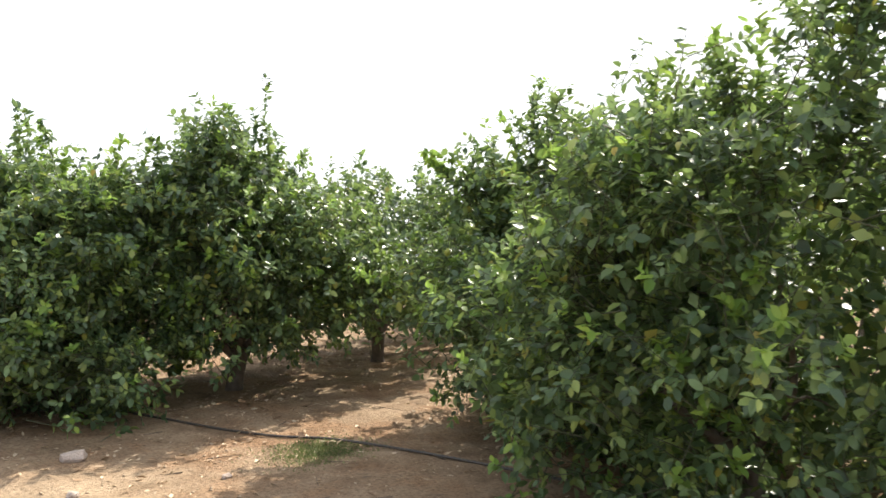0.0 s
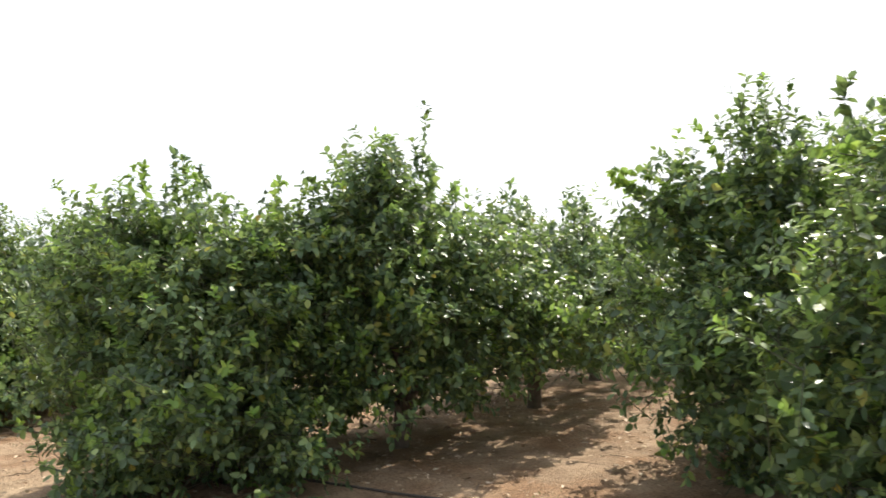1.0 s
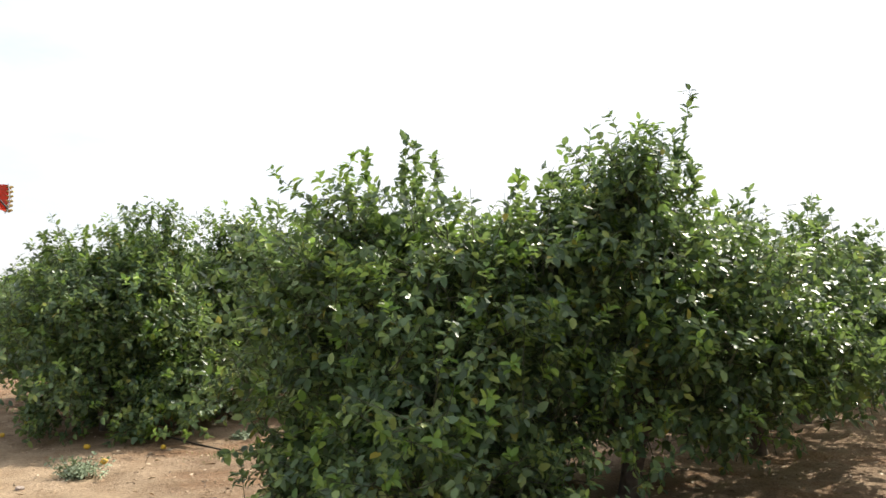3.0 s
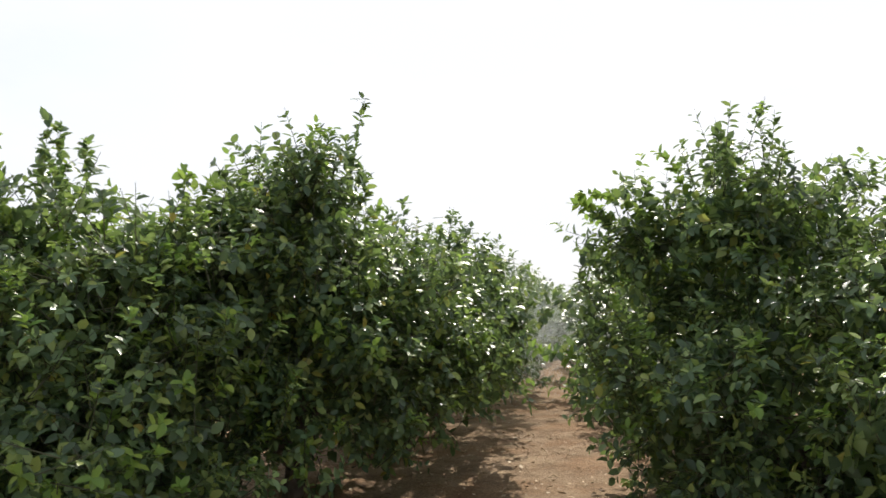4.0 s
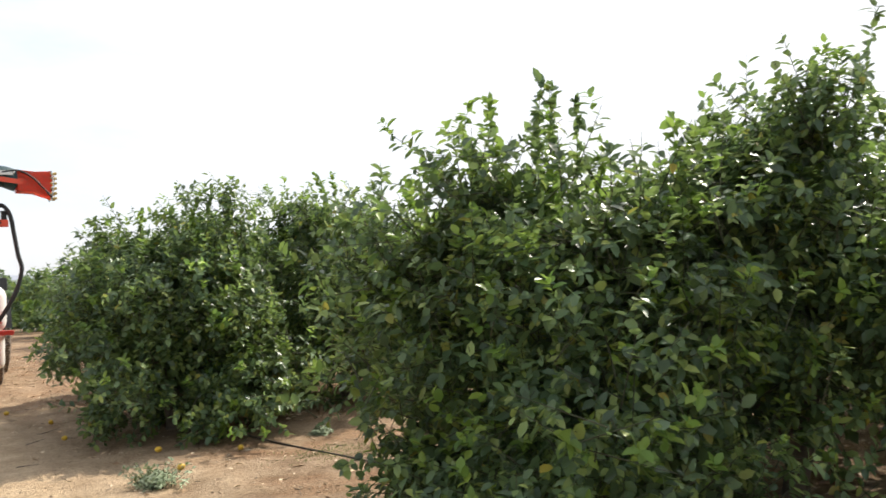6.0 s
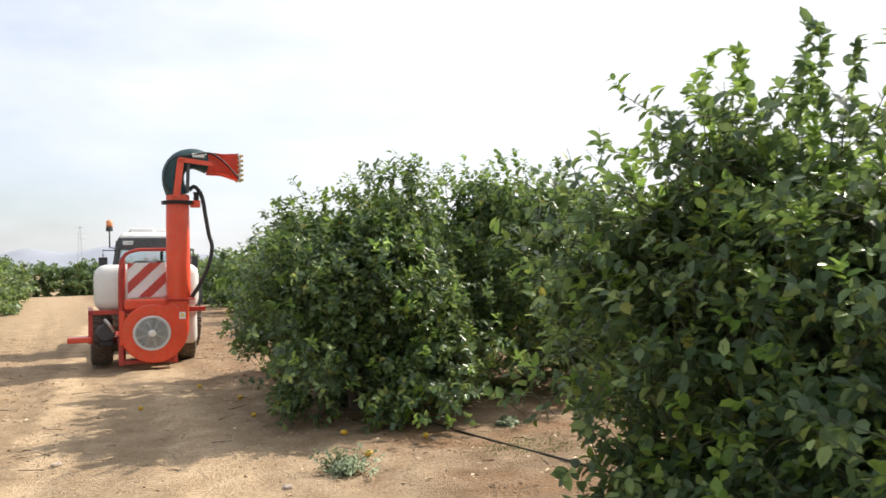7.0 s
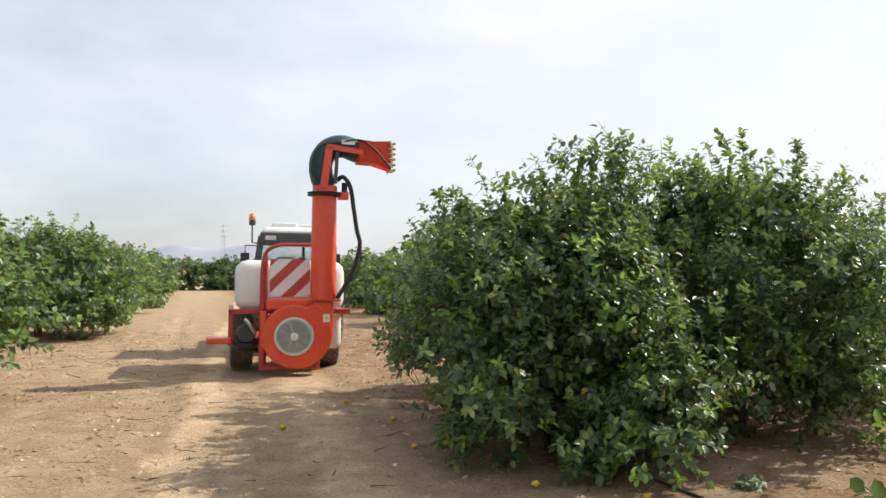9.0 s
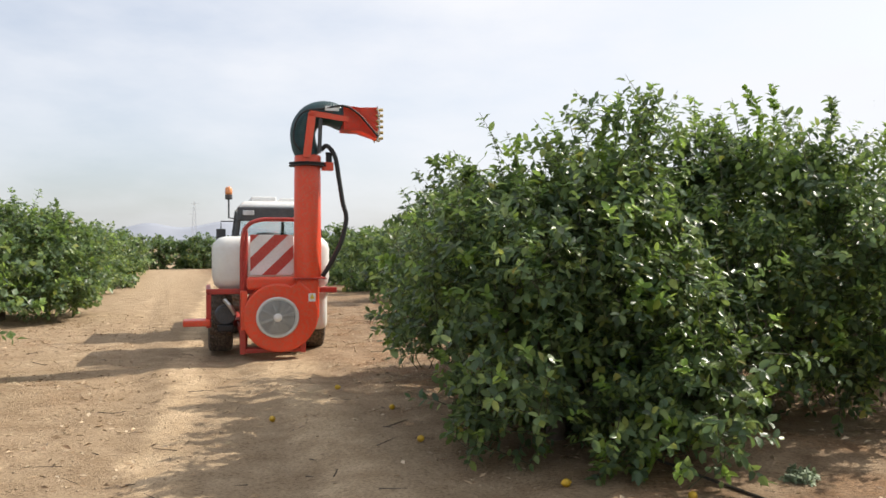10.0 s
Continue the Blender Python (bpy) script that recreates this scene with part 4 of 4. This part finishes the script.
    part("hydraulic_hose", bm, BLACK, s, "thick black hanging hose", True)
    # roll-over tube and warning board
    for off in (0.0, 0.09):
        bm = bmesh.new()
        sweep(bm, curve_points([(-0.46 + off * 0.6, 0.34 + off, 0.14), (-0.46 + off * 0.6, 0.34 + off, 1.0), (-0.45 + off * 0.6, 0.34 + off, 1.72), (-0.38, 0.34 + off, 1.95), (-0.2, 0.34 + off, 2.04), (0.0, 0.34 + off, 2.05), (0.3, 0.34 + off, 2.05)], 40), 0.03, 10)
        part("guard_tube", bm, DARK_RED, s, "", True)
    bm = bmesh.new()
    box(bm, -0.34, 0.27, 0.335, 0.35, 1.22, 1.82, 0.004)
    board = part("warning_board", bm, WHITE, s, "red and white striped warning board")
    for c0 in (-0.62, -0.20, 0.22, 0.64):
        # diagonal bars clipped to the board
        bm = bmesh.new()
        poly = [(c0 - 0.6, 1.02), (c0 - 0.6 + 0.2, 1.02), (c0 + 0.2 + 0.3, 1.92), (c0 + 0.3, 1.92)]
        vs = [bm.verts.new((px, 0.331, pz)) for px, pz in poly]
        bm.faces.new(vs)
        for co, no in (((-0.34, 0, 0), (-1, 0, 0)), ((0.27, 0, 0), (1, 0, 0)), ((0, 0, 1.22), (0, 0, -1)), ((0, 0, 1.82), (0, 0, 1))):
            bmesh.ops.bisect_plane(bm, geom=bm.verts[:] + bm.edges[:] + bm.faces[:], plane_co=co, plane_no=no, clear_outer=True)
        if bm.faces:
            part("stripe", bm, STRIPE, board)
        else:
            bm.free()
    # sticker with a triangle
    bm = bmesh.new()
    box(bm, 0.44, 0.54, -0.062, -0.056, 0.84, 0.96)
    st = part("sticker", bm, WHITE, s, "white warning sticker")
    bm = bmesh.new()
    vs = [bm.verts.new(v) for v in ((0.455, -0.065, 0.88), (0.525, -0.065, 0.88), (0.49, -0.065, 0.95))]
    bm.faces.new(vs)
    part("triangle", bm, YELLOW, st)
    wheel(s, -0.74, 1.27, 0.45, 0.36, DARK_RED)
    wheel(s, 0.64, 1.27, 0.45, 0.36, DARK_RED)
    return s


def tractor(x, y, turn):
    t = thing("tractor", x, y, 0, turn)
    tagged(t, "white-roofed tractor with a dark cab, coupled to the sprayer", "tractor")
    for sx in (-1, 1):
        wheel(t, sx * 0.72, 0.75, 0.72, 0.38, WHITE, 26)
        wheel(t, sx * 0.66, 2.75, 0.48, 0.28, WHITE, 20)
        bm = bmesh.new()
        pts = [(sx * 0.70, 0.75 + 0.80 * math.cos(a), 0.74 + 0.80 * math.sin(a)) for a in np.linspace(0.2, 2.9, 14)]
        a_, b_ = [], []
        for p in pts:
            a_.append(bm.verts.new((p[0] - 0.22, p[1], p[2])))
            b_.append(bm.verts.new((p[0] + 0.22, p[1], p[2])))
        for k in range(13):
            bm.faces.new((a_[k], b_[k], b_[k + 1], a_[k + 1]))
        bmesh.ops.solidify(bm, geom=bm.faces[:], thickness=0.03)
        part("fender", bm, CAB, t)
    bm = bmesh.new()
    box(bm, -0.36, 0.36, 0.1, 3.3, 0.5, 0.95, 0.05)
    part("chassis", bm, CAB, t)
    bm = bmesh.new()
    box(bm, -0.38, 0.38, 1.9, 3.5, 0.9, 1.45, 0.1)
    part("bonnet", bm, DARK_RED, t, "dark red engine bonnet", True)
    bm = bmesh.new()
    box(bm, -0.66, 0.66, 0.35, 1.85, 0.95, 1.25, 0.04)
    part("cab_floor", bm, CAB, t)
    bm = bmesh.new()
    box(bm, -0.69, 0.69, 0.25, 1.9, 2.30, 2.42, 0.055)
    for v in bm.verts:
        lift = max(0.0, v.co.z - 2.31) / 0.11
        v.co.x *= 1 - 0.14 * lift
        v.co.y = 1.07 + (v.co.y - 1.07) * (1 - 0.1 * lift)
        v.co.z += 0.02 * lift * (1 - (v.co.x / 0.69) ** 2)
    part("roof", bm, WHITE, t, "white cab roof", True)
    bm = bmesh.new()
    box(bm, -0.44, 0.02, 0.5, 1.5, 2.41, 2.52, 0.03)
    box(bm, 0.08, 0.46, 0.55, 1.4, 2.41, 2.50, 0.03)
    part("roof_hatch", bm, WHITE, t)
    bm = bmesh.new()
    box(bm, -0.68, 0.68, 0.22, 0.3, 2.06, 2.315, 0.03)
    for v in bm.verts:
        v.co.x *= 1 - 0.25 * (v.co.z - 2.06)
    part("roof_rail", bm, CAB, t)
    for lx in (-0.5, 0.5):
        bm = bmesh.new()
        box(bm, lx - 0.1, lx + 0.1, 0.18, 0.225, 2.16, 2.25, 0.015)
        part("work_lamp", bm, STEEL, t, "rectangular rear work lamp")
    for px, py in ((-0.66, 0.32), (0.66, 0.32), (-0.66, 1.8), (0.66, 1.8)):
        bm = bmesh.new()
        sweep(bm, [(px * 1.14, py, 1.2), (px * 1.08, py, 1.75), (px * 0.97, py, 2.31)], 0.045, 8)
        part("cab_post", bm, CAB, t)
    for b in ((-0.63, 0.63, 0.315, 0.321, 1.26, 2.17), (-0.63, 0.63, 1.80, 1.806, 1.26, 2.28), (-0.668, -0.662, 0.36, 1.76, 1.26, 2.28), (0.662, 0.668, 0.36, 1.76, 1.26, 2.28)):
        bm = bmesh.new()
        box(bm, *b)
        pane = part("cab_window", bm, GLASS, t, "clear cab glass")
        pane.visible_shadow = False
    bm = bmesh.new()
    box(bm, -0.24, 0.24, 0.6, 1.1, 1.25, 1.38, 0.05)
    box(bm, -0.24, 0.24, 0.56, 0.68, 1.36, 1.85, 0.05)
    part("driver_seat", bm, BLACK, t, "empty black seat", True)
    bm = bmesh.new()
    pts = [(0.2 * math.cos(a), 1.4 + 0.06 * math.sin(a), 1.62 + 0.19 * math.sin(a)) for a in np.linspace(0, 6.2832, 25)]
    sweep(bm, pts, 0.014, 6)
    part("steering_wheel", bm, BLACK, t)
    # beacon on a stalk
    bm = bmesh.new()
    sweep(bm, [(-0.70, 0.35, 2.1), (-0.84, 0.33, 2.12), (-0.84, 0.33, 2.45)], 0.016, 8)
    part("beacon_stalk", bm, CAB, t)
    bm = bmesh.new()
    lathe(bm, [(0.06, 2.45), (0.065, 2.47), (0.065, 2.53), (0.05, 2.54)], (-0.84, 0.33, 0), "z", 20)
    part("beacon_base", bm, CAB, t)
    bm = bmesh.new()
    lathe(bm, [(0.062, 2.54), (0.066, 2.58), (0.06, 2.65), (0.03, 2.68), (0.005, 2.685)], (-0.84, 0.33, 0), "z", 20)
    part("beacon", bm, AMBER, t, "amber warning beacon", True)
    for sx in (-1, 1):
        bm = bmesh.new()
        sweep(bm, [(sx * 0.68, 1.7, 2.1), (sx * 0.95, 1.75, 2.1), (sx * 0.95, 1.75, 1.95)], 0.012, 6)
        box(bm, sx * 0.95 - 0.09, sx * 0.95 + 0.09, 1.72, 1.76, 1.68, 1.95, 0.012)
        part("mirror", bm, CAB, t)
    bm = bmesh.new()
    sweep(bm, [(0.3, 2.3, 1.4), (0.3, 2.3, 2.2)], 0.035, 10)
    part("exhaust", bm, BLACK, t)
    return t


MACHINE_X, MACHINE_Y = 1.44, 18.25
rig = sprayer(MACHINE_X, MACHINE_Y, -2.5)
rig.scale.z = 0.97
tractor(MACHINE_X + 0.42, MACHINE_Y + 3.05, -2.5)


# ---- distance ----
def hills():
    bm = bmesh.new()
    n, last = 360, None
    for i in range(n + 1):
        b = radians(-75 + 150 * i / n)
        d = 1700
        h = 40 + 9 * (noise.noise(Vector((i * 0.04, 2, 0))) + 0.45 * noise.noise(Vector((i * 0.17, 7, 0)))) + 17 * math.exp(-((i / 4 - 44.2) / 0.9) ** 2) + 20 * math.exp(-((i / 4 - 47.2) / 1.3) ** 2)
        h = max(6, h)
        row = [bm.verts.new((math.sin(b) * (d + k * 90), math.cos(b) * (d + k * 90), -2 + (h + 4) * f)) for k, f in enumerate((0, 0.45, 0.85, 1.0, 0.3))]
        if last:
            for k in range(4):
                bm.faces.new((last[k], row[k], row[k + 1], last[k + 1]))
        last = row
    tagged(part("backdrop", bm, HILL, None, "", True), "low bare far hills, tinted blue-grey like haze", "hills", kind="structure")


hills()


def pylon(x, y):
    p = thing("pylon", x, y)
    tagged(p, "haze-paled lattice power pylon far beyond the orchard", "pylon")
    h, w = 36.0, 2.4
    for sx in (-1, 1):
        for sy in (-1, 1):
            bm = bmesh.new()
            sweep(bm, [(sx * w, sy * w, 0), (sx * 0.35, sy * 0.35, h)], 0.09, 4)
            part("post", bm, PYLON, p)
    for k in range(9):
        z0, z1 = h * k / 9, h * (k + 1) / 9
        a, b = w + (0.35 - w) * k / 9, w + (0.35 - w) * (k + 1) / 9
        for sy in (-1, 1):
            bm = bmesh.new()
            sweep(bm, [(-a, sy * a, z0), (b, sy * b, z1)], 0.05, 4)
            part("brace", bm, PYLON, p)
            bm = bmesh.new()
            sweep(bm, [(a, sy * a, z0), (-b, sy * b, z1)], 0.05, 4)
            part("brace", bm, PYLON, p)
    for z in (26.5, 30.5, 34.5):
        bm = bmesh.new()
        sweep(bm, [(-3.6, 0, z), (3.6, 0, z)], 0.12, 4)
        part("crossarm", bm, PYLON, p)


pylon(18.6, 620.0)


# ---- small things on the ground ----
def drip_line():
    bm = bmesh.new()
    ctrl = [(4.95, -0.5), (4.75, 2.2), (4.6, 3.6), (4.45, 4.45), (4.2, 4.85), (4.1, 5.4), (3.95, 6.1), (3.8, 7.3), (3.9, 8.4), (3.72, 9.6), (3.52, 11.2), (3.35, 12.6)]
    pts = curve_points([(x, y, ground_height(x, y) + 0.012) for x, y in ctrl], 120)
    sweep(bm, pts, 0.011, 8)
    tagged(part("drip_pipe", bm, PIPE, None, "", True), "thin black irrigation pipe lying on the soil", "pipe")


drip_line()


def lemon(x, y, z, r, mat, label, turn):
    bm = bmesh.new()
    lathe(bm, [(0.004, -1.28 * r), (0.3 * r, -1.16 * r), (0.72 * r, -0.75 * r), (0.97 * r, -0.2 * r), (0.97 * r, 0.25 * r), (0.72 * r, 0.78 * r), (0.34 * r, 1.14 * r), (0.16 * r, 1.3 * r), (0.004, 1.36 * r)], (0, 0, 0), "z", 14)
    ob = part("lemon", bm, mat, None, "", True)
    ob.matrix_basis = pose(x, y, z, *turn)
    tagged(ob, label, "lemon")
    return ob


fallen = [(0.9, 14.4), (1.8, 15.8), (2.45, 11.65), (2.1, 14.6), (3.1, 11.2), (1.95, 13.2), (2.35, 10.75)]
for i, (fx, fy) in enumerate(fallen):
    ob = lemon(fx, fy, ground_height(fx, fy) + 0.026, 0.029, LEMON, "ripe yellow lemon fallen on the soil", (80 + 7 * i, 10 * i, 47 * i))
    tagged(ob, group="fallen lemons")
for hx, hy, hz in ((2.36, 11.75, 0.62), (5.22, 3.92, 1.52), (5.24, 3.9, 1.03)):
    ob = lemon(hx, hy, hz, 0.027, LIME, "ripening lemon hanging low among the leaves", (8, 5, 0))
    tagged(ob, group="hanging lemons")
    bm = bmesh.new()
    sweep(bm, curve_points([(0, 0, 0.035), (0.005, 0.01, 0.07), (0.02, 0.03, 0.12), (0.03, 0.08, 0.16)], 8), 0.004, 5)
    part("stalk", bm, TWIG, ob)


def weed(x, y, size, seed):
    rng = np.random.default_rng(seed)
    w = thing("weed", x, y, ground_height(x, y))
    tagged(w, "low grey-green weed growing from bare soil", "weed", "weeds")
    n = 60
    a = rng.uniform(0, 6.28, n)
    way = unit(np.stack([np.cos(a) * rng.uniform(0.3, 1.3, n), np.sin(a) * rng.uniform(0.3, 1.3, n), rng.uniform(0.4, 1.0, n)], 1))
    start = np.stack([rng.normal(0, 0.07, n), rng.normal(0, 0.07, n), np.zeros(n)], 1) * size / 0.3
    reach = rng.uniform(0.5, 1.0, n) * size
    lf = twig_leaves(start, way, reach, 13, 0.045, rng, 0.1)
    v, f = leaf_mesh(*lf, False)
    ob = from_arrays("foliage", v, f, WEED, w)
    ob["kind"] = "stuff"
    sv, sf = sticks(start, start + way * reach[:, None], np.full(n, 0.003))
    from_arrays("stalk", sv, sf, TWIG, w)


weed(2.02, 10.45, 0.28, 3)
weed(4.05, 11.3, 0.12, 6)


def grass_tuft_patch(x, y, rx, ry, n, seed):
    """Thin green growth round a leaking dripper."""
    rng = np.random.default_rng(seed)
    px, py = x + rng.normal(0, rx, n), y + rng.normal(0, ry, n)
    base = np.stack([px, py, [ground_height(a, b) for a, b in zip(px, py)]], 1)
    way = unit(np.stack([rng.normal(0, 0.6, n), rng.normal(0, 0.6, n), np.ones(n) * 0.7], 1))
    ln = rng.uniform(0.012, 0.034, n)
    v, f = leaf_mesh(base, way, unit(rng.normal(0, 1, (n, 3))), ln, ln * 0.25, False)
    ob = from_arrays("grass", v, f, SPROUT)
    tagged(ob, "thin green growth on damp soil by the pipe", "grass", kind="stuff")


grass_tuft_patch(4.15, 4.3, 0.22, 0.15, 3400, 21)
grass_tuft_patch(3.7, 10.4, 0.25, 0.2, 700, 22)


def stones():
    rng = np.random.default_rng(31)
    base = bmesh.new()
    bmesh.ops.create_icosphere(base, subdivisions=2, radius=1)
    for v in base.verts:
        v.co *= 1 + 0.3 * noise.noise(v.co * 1.7)
    big = bpy.data.meshes.new("stone")
    base.to_mesh(big)
    base.free()
    big.materials.append(STONE)
    for x, y, r in ((2.85, 5.44, 0.10), (0.0, 11.85, 0.05), (-0.9, 10.8, 0.035), (1.5, 10.2, 0.04), (2.4, 4.6, 0.05), (3.3, 4.3, 0.04)):
        ob = new("stone", big)
        ob.matrix_basis = pose(x, y, ground_height(x, y) + r * 0.25, 0, 0, rng.uniform(0, 360)) @ Matrix.Diagonal((r, r * 0.75, r * 0.5, 1))
        tagged(ob, "pale rough stone lying on the soil", "stone", "loose stones")
    # grit and clods
    n = 13000
    x, y = rng.normal(0.2, 2.6, n), rng.uniform(-1, 24, n)
    r = 0.003 + 0.014 * rng.random(n) ** 4
    oct_v = np.array([(1, 0, 0), (-1, 0, 0), (0, 1, 0), (0, -1, 0), (0, 0, 0.45), (0, 0, -0.6)])
    oct_f = np.array([(0, 2, 4), (2, 1, 4), (1, 3, 4), (3, 0, 4), (2, 0, 5), (1, 2, 5), (3, 1, 5), (0, 3, 5)])
    z = np.array([ground_height(a, b) for a, b in zip(x, y)])
    v = np.stack([x, y, z + r * 0.3], 1)[:, None] + oct_v[None] * r[:, None, None] * rng.uniform(0.6, 1.4, (n, 6, 1))
    f = oct_f[None] + (np.arange(n) * 6)[:, None, None]
    ob = from_arrays("gravel", v.reshape(-1, 3), f.reshape(-1, 3), GRIT)
    tagged(ob, "scattered grit and small clods on the soil", "gravel", kind="stuff")


stones()


def dead_leaves():
    """Dry fallen leaves and bits of twig: thick under the trees and on the verge, thin on the wheel tracks."""
    rng = np.random.default_rng(41)
    n = 60000
    x, y = rng.uniform(-6, 9.5, n), rng.uniform(-1, 27, n)
    away = np.abs(x - 0.8)
    patchy = np.array([noise.noise(Vector((a * 0.9, b * 0.9, 5))) for a, b in zip(x, y)])
    keep = rng.random(n) < np.clip((away - 0.5) / np.where(x < 0, 1.7, 2.6), 0.05, 0.9) * np.clip(0.55 + patchy * 1.3, 0.05, 1)
    x, y = x[keep], y[keep]
    n = len(x)
    z = np.array([ground_height(a, b) for a, b in zip(x, y)]) + 0.006
    a = rng.uniform(0, 6.28, n)
    way = np.stack([np.cos(a), np.sin(a), rng.normal(0.05, 0.2, n)], 1)
    up = np.stack([rng.normal(0, 0.35, n), rng.normal(0, 0.35, n), np.ones(n)], 1)
    ln = rng.uniform(0.025, 0.085, n)
    v, f = leaf_mesh(np.stack([x, y, z], 1), way, up, ln, ln * rng.uniform(0.15, 0.5, n), False)
    ob = from_arrays("leaf_litter", v, f, DEAD)
    tagged(ob, "dry brown fallen leaves strewn over the soil", "leaf litter", kind="stuff")
    m = 420
    x, y = rng.uniform(-4, 6, m), rng.uniform(0, 22, m)
    a = rng.uniform(0, 6.28, m)
    st = np.stack([x, y, [ground_height(p, q) + 0.006 for p, q in zip(x, y)]], 1)
    en = st + np.stack([np.cos(a), np.sin(a), rng.normal(0.02, 0.05, m)], 1) * rng.uniform(0.06, 0.3, (m, 1))
    v, f = sticks(st, en, rng.uniform(0.002, 0.006, m))
    ob = from_arrays("dry_twig_litter", v, f, BARK)
    tagged(ob, "thin dry prunings scattered on the soil", "twigs", kind="stuff")


dead_leaves()


def spray_mist(x, y, z, dx, dy, dz, n, seed, size=0.0022):
    """A drifting cloud of fine spray: separate small drops, thickest in its middle."""
    rng = np.random.default_rng(seed)
    puffs = rng.normal(0, 1, (14, 3)) * np.array([dx, dy, dz]) * 0.75
    p = puffs[rng.integers(0, len(puffs), n)] + rng.normal(0, 0.55, (n, 3)) * np.array([dx, dy, dz])
    p += np.array([x, y, z])
    p = p[(p[:, 2] > 0.1) & (p[:, 2] < 2.5)]
    n = len(p)
    r = rng.uniform(0.55, 1.45, n) * size
    shape = np.array([(1, 1, 1), (1, -1, -1), (-1, 1, -1), (-1, -1, 1)]) * 0.9
    tri = np.array([(0, 1, 2), (0, 3, 1), (0, 2, 3), (1, 3, 2)])
    v = p[:, None] + shape[None] * r[:, None, None]
    f = tri[None] + (np.arange(n) * 4)[:, None, None]
    ob = from_arrays("spray_mist", v.reshape(-1, 3), f.reshape(-1, 3), DROPS)
    tagged(ob, "white cloud of fine spray drifting among the trees", "mist", kind="stuff")


spray_mist(7.4, 9.6, 1.9, 1.6, 0.6, 0.4, 60000, 51, 0.0018)
spray_mist(12.0, 6.7, 1.05, 1.8, 0.45, 0.5, 110000, 52, 0.0019)
